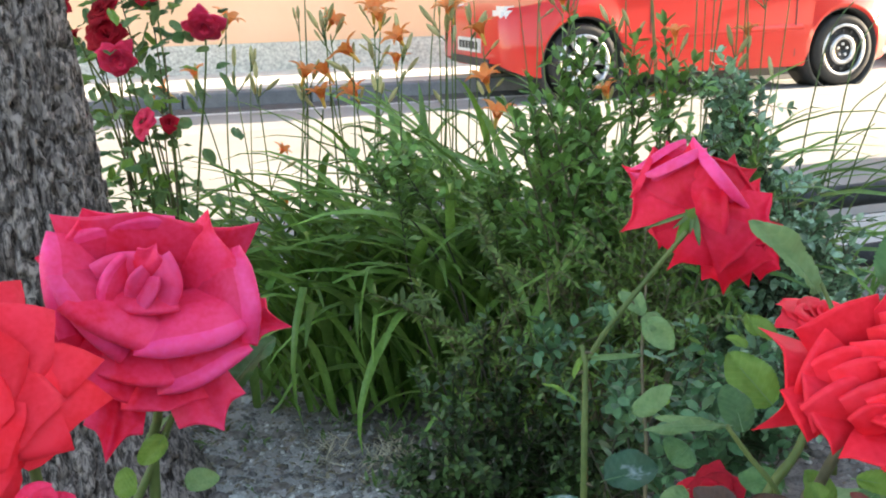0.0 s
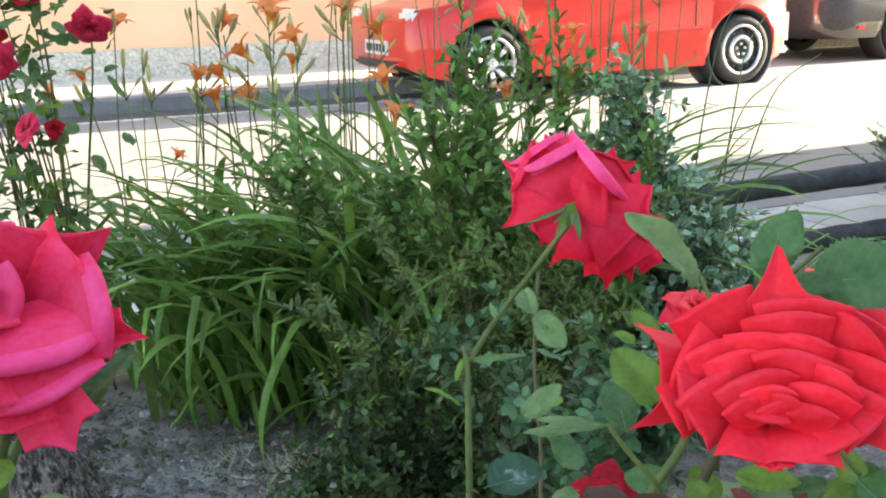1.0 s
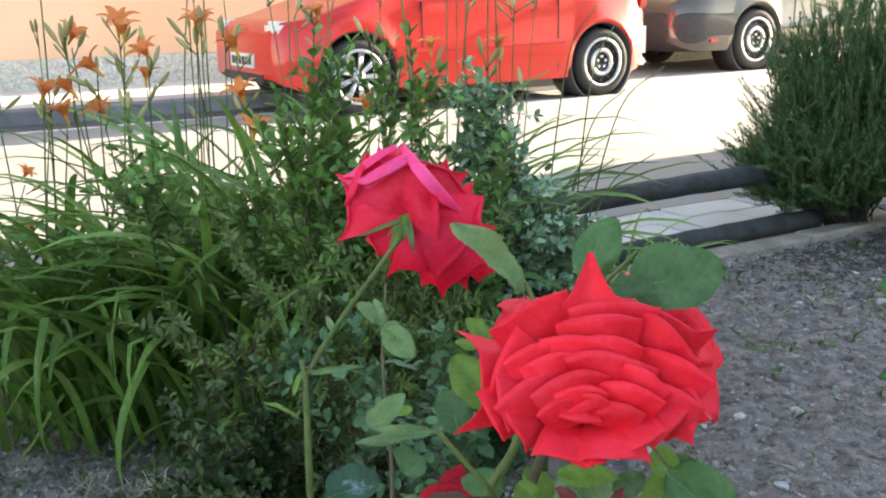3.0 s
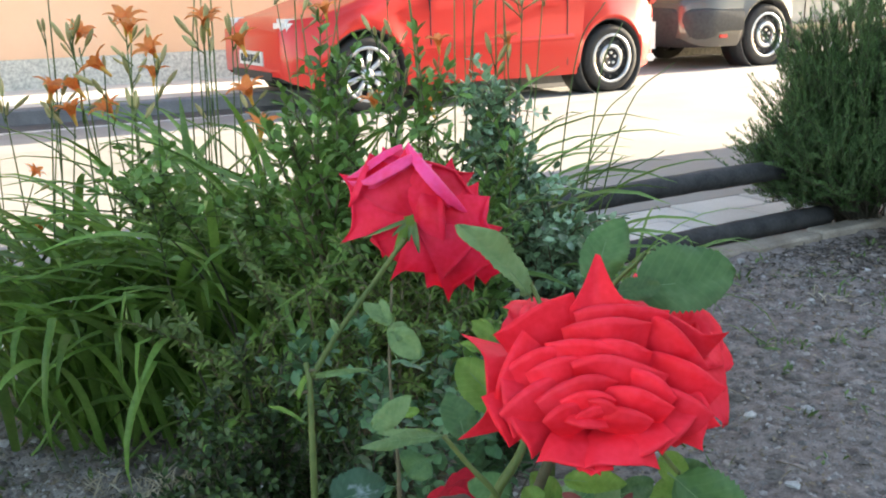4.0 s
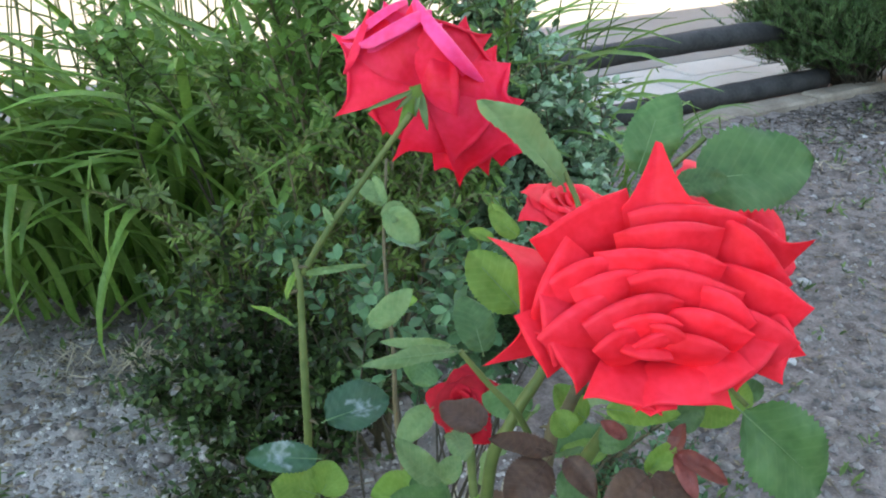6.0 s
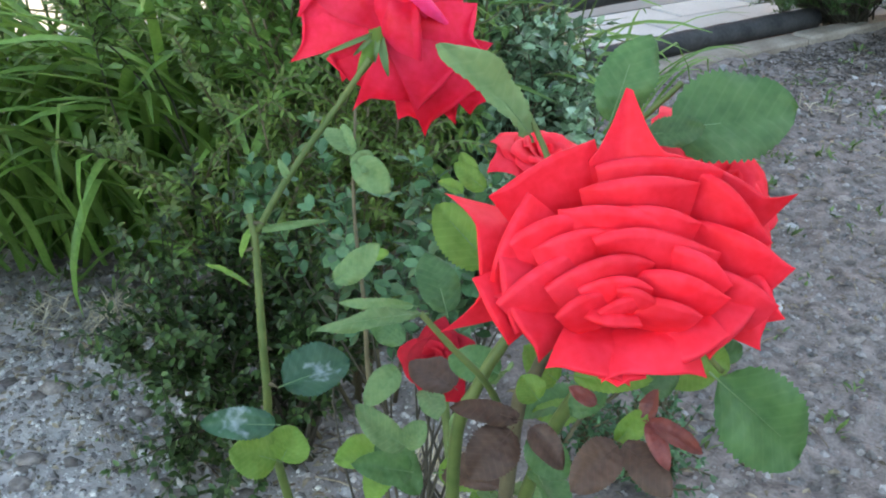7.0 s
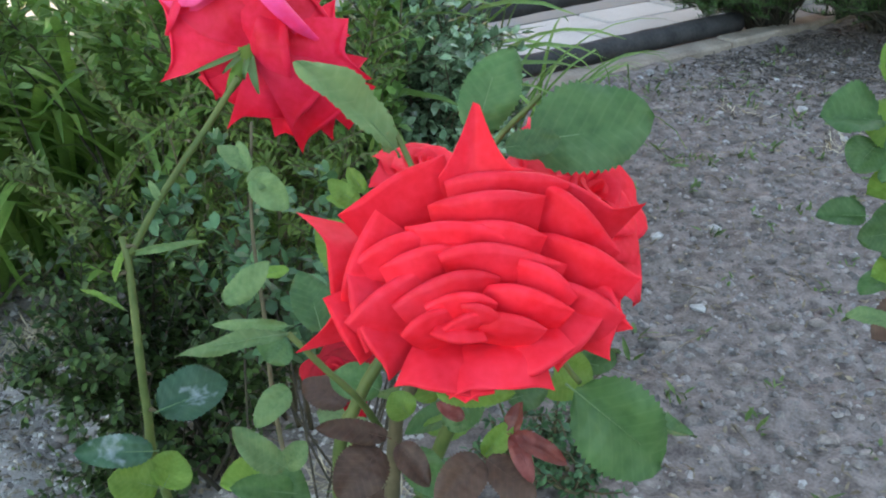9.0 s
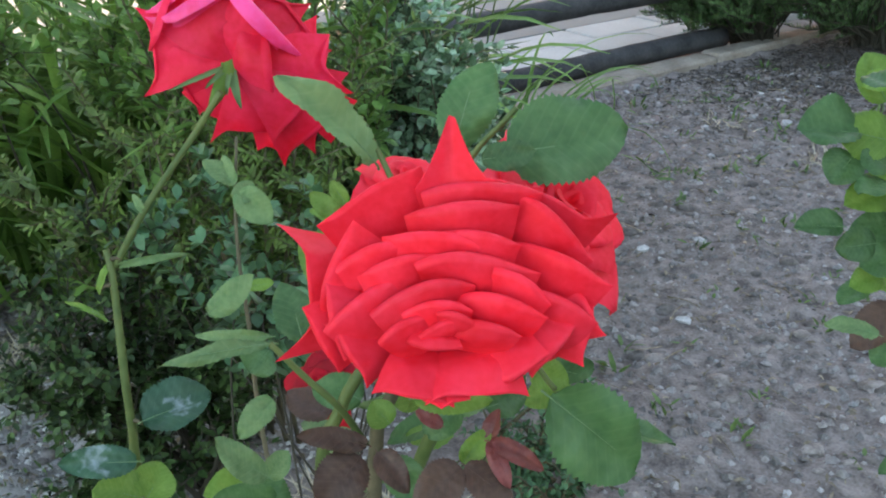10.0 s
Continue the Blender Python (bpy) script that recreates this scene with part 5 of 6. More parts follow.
petal(red_bloom, -12.5, -22.0, -98, 15.0, 21.8, 6, 0.04, 3.3, 0.0, 0, 4.4, 1.4)
petal(red_bloom, 11.8, -20.6, -84, 18.6, 20.6, 7, 0.04, 4.3, 1.6, 0.0, 5.4, 1.4)
petal(red_bloom, 26.2, -12.6, -62, 14.1, 18.3, 5, 0.1, 2.2, 0.0, 0, 2.2, 2.0)
petal(red_bloom, 41.2, -3.0, -42, 13.4, 20.6, 3, 0.1, 2.2, 0.0, 0, 3.9, 2.0)
petal(red_bloom, 54.7, 2.4, -12, 11.9, 22.9, -3, 0.05, 1.7, 0.0, 0, 4.0, 1.6)
petal(red_bloom, 0.0, -24.0, -90, 9.1, 20.6, 3, 0.05, 0.0, 3.8, 0.2, 0.0, 1.2)
petal(red_bloom, -44.8, 5.8, 196, 16.3, 25.2, 1, 0.06, 0.0, 0.0, 0, 2.8, 1.8)
petal(red_bloom, -45.6, 27.0, 158, 19.7, 25.2, 1, 0.08, 0.0, 0.0, 0, 0.0, 2.2)
petal(red_bloom, -50.8, -1.2, 214, 14.6, 27.5, -2, 0.04, 2.8, 0.0, 0, 1.7, 1.6)
petal(red_bloom, -20.7, 26.5, 104, 16.1, 18.3, 3, 0.1, 2.2, 0.0, 0, 0.0, 2.6)
petal(red_bloom, 28.6, 19.5, 60, 12.8, 18.3, 5, 0.12, 0.0, 0.0, 0, 2.2, 2.6)
petal(red_bloom, 11.5, 38.1, 84, 16.2, 18.3, 3.5, 0.08, 0.0, 0.0, 0, 2.2, 2.4)
crimson_bloom = bloom(bush_mid, (-0.013, 0.491, 0.736), (0.102, -0.967, 0.235), (0.995, 0.099, -0.027), "crimson pink rose turned away", petal_crimson, back=True, dome=0.0045)
petal(crimson_bloom, -42.4, 7.1, 180, 23.0, 39.3, 2, -0.16, 6.7, 0.0, 0, 7.6, 1.2)
petal(crimson_bloom, -34.3, 26.0, 160, 19.7, 37.3, 5, -0.02, 3.8, 0.0, 0, 4.7, 4.0)
petal(crimson_bloom, -15.2, 31.2, 118, 26.0, 33.4, 10, 0.02, 12.0, 0.0, 0, 1.9, 5.5, petal_skylit)
petal(crimson_bloom, -16.5, 38.5, 112, 17.0, 43.2, -5, 0.06, 0.0, 15.0, 0.0, 0.0, 2.5, petal_skylit)
petal(crimson_bloom, -25.1, 37.4, 122, 21.5, 39.3, 0, 0.06, 7.6, 0.0, 0, 0.0, 5.0, petal_skylit)
petal(crimson_bloom, -2.5, 36.5, 96, 16.0, 39.3, -4, 0.1, 0.0, 13.5, -0.1, 0.0, 2.5, petal_skylit)
petal(crimson_bloom, 14.5, 24.5, 44, 32.0, 33.0, 10, -0.02, 6.0, 0.0, 0, 5.0, 6.0, petal_skylit)
petal(crimson_bloom, 20.5, 7.0, 8, 22.4, 25.1, 13, 0.06, 0.0, 0.0, 0, 0.0, 3.0)
petal(crimson_bloom, 49.0, -4.0, -14, 21.0, 46.0, 5, 0.05, 1.9, 23.0, 0.40, 0.0, 2.5)
petal(crimson_bloom, 19.0, 37.5, 72, 24.0, 41.0, -10, 0.02, 3.9, 0.0, 0, 6.0, 1.6)
petal(crimson_bloom, 38.5, 23.0, 36, 22.0, 45.0, -12, 0.02, 5.9, 0.0, 0, 5.5, 1.6)
petal(crimson_bloom, 49.5, 4.0, 14, 22.0, 50.0, -10, 0.0, 4.9, 0.0, 0, 5.0, 1.6)
petal(crimson_bloom, 50.3, -26.6, -28, 24.2, 47.1, -3, 0.0, 4.8, 0.0, 0, 7.7, 2.4)
petal(crimson_bloom, 61.4, -35.4, -34, 14.8, 47.1, -12, 0.05, 3.0, 7.9, 0, 2.0, 1.2)
petal(crimson_bloom, 39.6, -40.8, -52, 20.0, 43.2, 2, 0.0, 6.7, 0.0, 0, 8.6, 2.4)
petal(crimson_bloom, 23.9, -44.5, -70, 14.6, 41.2, -9, 0.05, 0.0, 12.6, 0, 1.9, 1.2)
petal(crimson_bloom, 34.2, -26.7, -46, 19.6, 33.8, 8, 0.05, 3.8, 0.0, 0, 4.7, 2.6)
petal(crimson_bloom, 6.0, -37.6, -94, 18.4, 37.3, -7, 0.0, 6.7, 0.0, 0, 9.6, 1.2)
petal(crimson_bloom, -16.5, -25.8, -124, 17.7, 31.4, -13, 0.05, 2.9, 2.9, 0, 1.9, 1.4)
petal(crimson_bloom, -29.3, -9.6, 208, 19.2, 31.4, -10, 0.05, 4.8, 0.0, 0, 2.9, 1.4)
petal(crimson_bloom, 9.3, 26.8, 80, 24.3, 31.4, -18, 0.1, 0.0, 0.0, 0, 0.0, 2.0)
petal(crimson_bloom, 33.8, -9.8, -10, 28.5, 39.3, -20, 0.06, 0.0, 0.0, 0, 0.0, 2.0)
rose(bush_mid, (0.081, 0.531, 0.637), (0.25, -0.25, 0.9), 0.036, petal_red, 11, "red rose behind the large one", 0, 20, 66)
rose(bush_mid, (0.158, 0.419, 0.665), (0.5, -0.4, 0.6), 0.052, petal_red, 13, "red rose behind the large one", 60, 24, 80)
rose(bush_mid, (0.011, 0.614, 0.438), (-0.3, -0.7, 0.5), 0.034, petal_dark, 15, "small dark red rose low in the bush", 10, 20, 66)
# canes
cane(bush_mid, [(-0.016, 0.470, 0.726), (-0.033, 0.469, 0.702), (-0.055, 0.456, 0.673), (-0.068, 0.450, 0.654), (-0.081, 0.444, 0.632)], 0.0018, 0.0021, cane_green, label="green flower stalk")
cane(bush_mid, [(-0.086, 0.448, 0.641), (-0.082, 0.440, 0.623), (-0.078, 0.420, 0.544), (-0.076, 0.425, 0.473), (-0.04, 0.46, 0.2), (0.0, 0.49, -0.02)], 0.0019, 0.0036, cane_green)
cane(bush_mid, [(-0.072, 0.752, 0.608), (-0.068, 0.695, 0.538), (-0.057, 0.658, 0.462), (-0.051, 0.639, 0.373), (-0.01, 0.57, 0.15), (0.02, 0.53, -0.02)], 0.0012, 0.0028, cane_brown)
cane(bush_mid, [(0.106, 0.359, 0.677), (0.095, 0.367, 0.637), (0.078, 0.368, 0.591), (0.068, 0.375, 0.549), (0.05, 0.43, 0.25), (0.04, 0.5, -0.02)], 0.0026, 0.005, cane_brown)
cane(bush_mid, [(0.084, 0.541, 0.647), (0.071, 0.414, 0.607), (0.049, 0.389, 0.571), (0.034, 0.396, 0.509), (0.03, 0.44, 0.25), (0.03, 0.5, -0.02)], 0.0024, 0.005, cane_green)
cane(bush_mid, [(0.155, 0.427, 0.652), (0.125, 0.427, 0.577), (0.076, 0.440, 0.447), (0.05, 0.5, 0.1), (0.05, 0.51, -0.02)], 0.003, 0.006, cane_green)
cane(bush_mid, [(0.009, 0.647, 0.416), (0.013, 0.637, 0.356), (0.03, 0.57, 0.2), (0.03, 0.52, -0.02)], 0.0028, 0.006, cane_green)
cane(bush_mid, [(0.021, 0.356, 0.631), (0.036, 0.359, 0.610), (0.052, 0.361, 0.590), (0.063, 0.377, 0.556)], 0.0015, 0.002, cane_green, "petiole")
cane(bush_mid, [(0.154, 0.298, 0.640), (0.137, 0.322, 0.645), (0.102, 0.364, 0.597)], 0.0012, 0.002, cane_green, "petiole")
cane(bush_mid, [(0.143, 0.401, 0.735), (0.115, 0.402, 0.697), (0.097, 0.373, 0.617)], 0.0014, 0.002, cane_green, "petiole")
cane(bush_mid, [(0.067, 0.420, 0.722), (0.086, 0.402, 0.677), (0.087, 0.374, 0.597)], 0.0014, 0.002, cane_green, "petiole")
thorns(bush_mid, [(-0.086, 0.448, 0.641), (-0.082, 0.440, 0.623), (-0.078, 0.420, 0.544), (-0.076, 0.425, 0.473)], 5, 1)
thorns(bush_mid, [(-0.036, 0.469, 0.702), (-0.055, 0.456, 0.673), (-0.068, 0.450, 0.654), (-0.081, 0.444, 0.632)], 2, 2, 0.004)
thorns(bush_mid, [(0.095, 0.367, 0.637), (0.078, 0.368, 0.591), (0.068, 0.375, 0.549), (0.05, 0.43, 0.25)], 6, 3)
# blooms of the near bush
pink_bloom = bloom(bush_near, (-0.326, 0.258, 0.720), (0.569, -0.774, 0.279), (0.821, 0.555, -0.135), "crimson pink rose with a pale heart", petal_pink, dome=0.0)
petal(pink_bloom, 8.1, 44.6, 90, 60.9, 46.1, 0, 0.1, 9.7, 7.1, -0.12, 11.5, 2.5)
petal(pink_bloom, -37.2, 37.2, 122, 29.8, 44.3, -6, 0.12, 2.7, 13.4, 0.3, 0.0, 2.0)
petal(pink_bloom, -16.7, 41.8, 104, 35.5, 40.6, -2, 0.12, 0.0, 0.0, 0, 0.0, 3.0, petal_skylit)
petal(pink_bloom, 54.6, 21.0, 36, 33.9, 44.3, 0, 0.1, 11.5, 0.0, 0, 0.0, 3.0)
petal(pink_bloom, 62.1, 1.8, 8, 30.7, 36.9, 6, 0.06, 3.5, 0.0, 0, 0.0, 6.0, petal_skylit)
petal(pink_bloom, 75.5, -15.3, -8, 15.7, 55.3, -8, 0.1, 0.0, 19.7, 0, 0.0, 1.4)
petal(pink_bloom, -48.4, 5.5, 188, 31.6, 40.6, 3, 0.1, 0.0, 0.0, 0, 4.4, 6.0, petal_skylit)
petal(pink_bloom, -30.9, -12.7, 222, 33.4, 33.2, 9, 0.08, 0.0, 0.0, 0, 0.0, 6.0, petal_skylit)
petal(pink_bloom, 34.2, -24.2, -74, 37.5, 29.5, 14, 0.1, 2.6, 0.0, 0, 4.3, 6.5, petal_skylit)
petal(pink_bloom, -12.6, -21.7, -112, 34.7, 25.8, 13, 0.1, 0.0, 0.0, 0, 0.0, 5.0)
petal(pink_bloom, 40.2, -45.7, -66, 30.7, 36.9, 6, 0.08, 3.5, 0.0, 0, 3.5, 4.5, petal_skylit)
petal(pink_bloom, 7.4, -50.4, -92, 32.4, 40.6, 2, 0.08, 2.6, 0.0, 0, 1.8, 3.0)
petal(pink_bloom, 45.3, -70.9, -58, 22.3, 55.3, -4, 0.05, 3.6, 15.1, 0, 1.8, 2.0)
petal(pink_bloom, 18.6, -66.7, -84, 27.6, 55.3, -6, 0.08, 2.7, 4.5, 0, 1.8, 2.0)
petal(pink_bloom, -13.5, -83.8, -100, 18.0, 62.7, -12, 0.1, 0.0, 20.8, 0, 0.0, 1.6)
petal(pink_bloom, -26.8, -52.1, -124, 25.3, 47.9, -5, 0.1, 0.0, 5.4, 0, 2.7, 2.0)
petal(pink_bloom, -52.3, -31.8, 216, 22.4, 47.9, -8, 0.1, 0.0, 6.3, 0, 2.7, 2.0)
petal(pink_bloom, -6.6, 23.1, 96, 23.5, 22.1, 4, 0.3, 0.0, 0.0, 0, 0.0, 3.0, heart_skylit, body=heart_skylit)
petal(pink_bloom, -20.1, 9.1, 160, 16.8, 18.4, 5, 0.3, 0.0, 0.0, 0, 0.0, 3.0, petal_skylit)
petal(pink_bloom, 4.4, 25.4, 66, 8.7, 22.1, 9, 0.1, 0.0, 7.9, 0, 0.0, 1.2)
petal(pink_bloom, 16.4, 9.1, 8, 16.0, 17.0, 8, 0.3, 0.0, 0.0, 0, 0.0, 5.0, heart_skylit, body=heart_skylit)
petal(pink_bloom, 1.8, -7.3, -92, 19.7, 13.3, 7, 0.15, 0.0, 0.0, 0, 0.0, 3.0)
petal(pink_bloom, -5.4, 9.1, 150, 10.1, 11.1, 11, 0.2, 0.0, 0.0, 0, 0.0, 2.0, heart_skylit, body=heart_skylit)
petal(pink_bloom, 6.5, 1.8, -20, 10.1, 11.1, 11, 0.2, 0.0, 0.0, 0, 0.0, 2.0, heart_skylit, body=heart_skylit)
rose(bush_near, (-0.374, 0.154, 0.688), (0.3, -0.7, 0.5), 0.062, petal_red, 23, "large red rose", 50, 34, 92)
rose(bush_near, (-0.310, 0.134, 0.639), (0.2, -0.3, 0.9), 0.026, petal_pink, 25, "small pink-red bud", 0, 9, 40)
cane(bush_near, [(-0.326, 0.287, 0.695), (-0.336, 0.277, 0.633), (-0.342, 0.273, 0.579), (-0.348, 0.263, 0.289), (-0.36, 0.22, -0.02)], 0.0026, 0.005, cane_green)
cane(bush_near, [(-0.313, 0.292, 0.651), (-0.326, 0.283, 0.634), (-0.340, 0.273, 0.599), (-0.350, 0.263, 0.574)], 0.002, 0.003, cane_green)
cane(bush_near, [(-0.348, 0.169, 0.685), (-0.362, 0.196, 0.586), (-0.357, 0.242, 0.288), (-0.37, 0.21, -0.02)], 0.0026, 0.005, cane_green)
cane(bush_near, [(-0.310, 0.139, 0.637), (-0.321, 0.156, 0.567), (-0.347, 0.222, 0.289), (-0.36, 0.2, -0.02)], 0.003, 0.006, cane_green)
# the shoot at the edge
cane(bush_side, [(0.522, 0.846, 0.723), (0.509, 0.772, 0.562), (0.524, 0.727, 0.413), (0.572, 0.671, 0.228), (0.58, 0.70, -0.02)], 0.0025, 0.006, cane_green)
leaf(bush_mid, (0.072, 0.413, 0.704), (0.035, 0.400, 0.759), 0.023, grey_leaf, 0.2, (0.35, -0.75, 0.5))
leaf(bush_mid, (0.112, 0.416, 0.710), (0.127, 0.435, 0.752), 0.028, rose_leaf, 0.1)
leaf(bush_mid, (0.138, 0.386, 0.717), (0.197, 0.389, 0.724), 0.050, rose_leaf, 0.1)
leaf(bush_mid, (0.125, 0.369, 0.720), (0.149, 0.365, 0.725), 0.016, rose_leaf, 0.5)
leaf(bush_mid, (0.151, 0.292, 0.640), (0.193, 0.288, 0.603), 0.038, rose_leaf, 0.2)
leaf(bush_mid, (0.146, 0.324, 0.635), (0.164, 0.322, 0.628), 0.018, young_leaf, 0.1)
leaf(bush_mid, (0.093, 0.310, 0.628), (0.128, 0.309, 0.626), 0.014, young_leaf, 0.2)
leaf(bush_mid, (0.031, 0.393, 0.611), (0.021, 0.416, 0.636), 0.024, rose_leaf, 0.1)
leaf(bush_mid, (0.021, 0.356, 0.631), (-0.028, 0.336, 0.636), 0.010, grey_leaf, 0.3)
leaf(bush_mid, (0.013, 0.395, 0.613), (-0.028, 0.394, 0.614), 0.007, grey_leaf, 0.3)
leaf(bush_mid, (-0.058, 0.385, 0.567), (-0.023, 0.400, 0.575), 0.032, marked_leaf, 0.1)
leaf(bush_mid, (-0.065, 0.384, 0.541), (-0.105, 0.375, 0.547), 0.020, marked_leaf, 0.2)
leaf(bush_mid, (-0.069, 0.393, 0.509), (-0.093, 0.387, 0.522), 0.030, young_leaf, 0.1)
leaf(bush_mid, (-0.066, 0.393, 0.509), (-0.058, 0.409, 0.521), 0.027, young_leaf, 0.1)
leaf(bush_mid, (0.009, 0.372, 0.539), (-0.019, 0.370, 0.561), 0.017, grey_leaf, 0.2)
leaf(bush_mid, (0.008, 0.380, 0.532), (0.019, 0.386, 0.545), 0.015, grey_leaf, 0.2)
leaf(bush_mid, (0.011, 0.375, 0.519), (-0.017, 0.359, 0.536), 0.018, rose_leaf, 0.2)
leaf(bush_mid, (0.069, 0.319, 0.597), (0.039, 0.313, 0.611), 0.012, bronze_leaf, 0.2)
leaf(bush_mid, (0.066, 0.317, 0.592), (0.049, 0.298, 0.577), 0.024, bronze_leaf, 0.2)
leaf(bush_mid, (0.075, 0.309, 0.600), (0.091, 0.294, 0.592), 0.014, bronze_leaf, 0.2)
leaf(bush_mid, (0.113, 0.297, 0.600), (0.091, 0.281, 0.590), 0.021, bronze_leaf, 0.2)
leaf(bush_mid, (0.115, 0.297, 0.601), (0.138, 0.282, 0.591), 0.019, bronze_leaf, 0.2)
leaf(bush_mid, (0.126, 0.302, 0.610), (0.152, 0.298, 0.601), 0.010, red_leaf, 0.3)
leaf(bush_mid, (0.126, 0.302, 0.610), (0.135, 0.285, 0.599), 0.009, red_leaf, 0.3)
leaf(bush_mid, (0.126, 0.311, 0.604), (0.131, 0.316, 0.618), 0.009, red_leaf, 0.3)
leaf(bush_mid, (0.105, 0.322, 0.605), (0.092, 0.325, 0.611), 0.008, red_leaf, 0.3)
leaf(bush_mid, (0.114, 0.307, 0.595), (0.128, 0.313, 0.611), 0.012, young_leaf, 0.3)
leaf(bush_mid, (0.126, 0.334, 0.607), (0.148, 0.346, 0.606), 0.017, rose_leaf, 0.1)
leaf(bush_mid, (0.079, 0.340, 0.594), (0.070, 0.345, 0.604), 0.016, young_leaf, 0.1)
leaf(bush_mid, (0.110, 0.354, 0.599), (0.095, 0.347, 0.583), 0.017, rose_leaf, 0.1)
leaf(bush_mid, (0.157, 0.369, 0.608), (0.186, 0.384, 0.591), 0.018, rose_leaf, 0.1)
leaf(bush_mid, (0.059, 0.406, 0.565), (0.031, 0.420, 0.571), 0.023, rose_leaf, 0.1)
leaf(bush_mid, (-0.008, 0.492, 0.548), (-0.020, 0.484, 0.535), 0.030, rose_leaf, 0.1)
leaf(bush_mid, (0.051, 0.494, 0.589), (0.016, 0.508, 0.623), 0.034, young_leaf, 0.1)
leaf(bush_mid, (0.039, 0.575, 0.615), (0.027, 0.582, 0.630), 0.012, young_leaf, 0.2)
leaf(bush_mid, (0.030, 0.569, 0.605), (0.014, 0.573, 0.614), 0.010, young_leaf, 0.2)
leaf(bush_mid, (0.049, 0.448, 0.659), (0.031, 0.451, 0.672), 0.012, young_leaf, 0.2)
leaf(bush_mid, (-0.068, 0.712, 0.572), (-0.037, 0.702, 0.550), 0.028, grey_leaf, 0.2)
leaf(bush_mid, (-0.071, 0.716, 0.579), (-0.094, 0.725, 0.600), 0.017, grey_leaf, 0.2)
leaf(bush_mid, (-0.071, 0.715, 0.577), (-0.080, 0.726, 0.601), 0.014, grey_leaf, 0.2)
leaf(bush_mid, (-0.059, 0.678, 0.500), (-0.038, 0.680, 0.504), 0.012, young_leaf, 0.2)
leaf(bush_mid, (-0.067, 0.708, 0.564), (-0.056, 0.717, 0.581), 0.019, grey_leaf, 0.2)
leaf(bush_mid, (-0.058, 0.541, 0.549), (-0.024, 0.550, 0.570), 0.020, grey_leaf, 0.2)
leaf(bush_mid, (-0.084, 0.445, 0.634), (-0.091, 0.433, 0.622), 0.006, young_leaf, 0.6)
leaf(bush_mid, (-0.087, 0.435, 0.602), (-0.112, 0.442, 0.618), 0.004, young_leaf, 1.1)
leaf(bush_mid, (-0.081, 0.444, 0.632), (-0.046, 0.442, 0.642), 0.005, grey_leaf, 1.0)
leaf(bush_mid, (-0.062, 0.451, 0.662), (-0.067, 0.451, 0.673), 0.005, grey_leaf, 0.6)
leaf(bush_mid, (0.171, 0.382, 0.593), (0.148, 0.376, 0.580), 0.018, young_leaf, 0.2)
leaf(bush_mid, (0.114, 0.375, 0.581), (0.095, 0.368, 0.568), 0.018, rose_leaf, 0.2)
leaf(bush_mid, (0.077, 0.362, 0.557), (0.096, 0.352, 0.536), 0.021, rose_leaf, 0.2)
leaf(bush_mid, (0.103, 0.415, 0.552), (0.139, 0.421, 0.562), 0.020, grey_leaf, 0.2)
leaf(bush_mid, (0.092, 0.414, 0.556), (0.071, 0.418, 0.573), 0.021, young_leaf, 0.2)
leaf(bush_near, (-0.292, 0.292, 0.647), (-0.281, 0.336, 0.672), 0.031, rose_leaf, 0.1)
leaf(bush_near, (-0.309, 0.260, 0.593), (-0.290, 0.269, 0.600), 0.015, grey_leaf, 0.2)
leaf(bush_near, (-0.328, 0.236, 0.610), (-0.341, 0.229, 0.600), 0.018, young_leaf, 0.2)
leaf(bush_near, (-0.324, 0.264, 0.624), (-0.336, 0.254, 0.604), 0.015, young_leaf, 0.2)
leaf(bush_near, (-0.361, 0.289, 0.599), (-0.345, 0.301, 0.619), 0.006, grey_leaf, 0.5)
leaf(bush_side, (0.500, 0.787, 0.620), (0.482, 0.806, 0.660), 0.046, young_leaf, 0.1)
leaf(bush_side, (0.475, 0.776, 0.595), (0.420, 0.780, 0.602), 0.053, rose_leaf, 0.1)
leaf(bush_side, (0.505, 0.773, 0.588), (0.455, 0.779, 0.600), 0.053, young_leaf, 0.1)
leaf(bush_side, (0.470, 0.767, 0.577), (0.449, 0.757, 0.555), 0.039, rose_leaf, 0.1)
leaf(bush_side, (0.510, 0.756, 0.551), (0.464, 0.747, 0.533), 0.039, young_leaf, 0.1)
leaf(bush_side, (0.460, 0.741, 0.520), (0.417, 0.742, 0.522), 0.030, rose_leaf, 0.1)
leaf(bush_side, (0.489, 0.735, 0.506), (0.454, 0.734, 0.502), 0.033, rose_leaf, 0.1)
leaf(bush_side, (0.509, 0.729, 0.492), (0.474, 0.727, 0.488), 0.036, rose_leaf, 0.1)
leaf(bush_side, (0.508, 0.711, 0.453), (0.462, 0.698, 0.427), 0.036, bronze_leaf, 0.1)
leaf(bush_side, (0.517, 0.800, 0.647), (0.537, 0.812, 0.675), 0.046, rose_leaf, 0.1)
leaf(bush_side, (0.524, 0.737, 0.510), (0.565, 0.741, 0.519), 0.046, rose_leaf, 0.1)
leaf(bush_side, (0.512, 0.800, 0.597), (0.474, 0.793, 0.582), 0.037, young_leaf, 0.1)
leaf(bush_side, (0.514, 0.762, 0.516), (0.477, 0.757, 0.502), 0.034, rose_leaf, 0.1)
leaf(bush_side, (0.498, 0.753, 0.569), (0.475, 0.761, 0.586), 0.032, rose_leaf, 0.1)
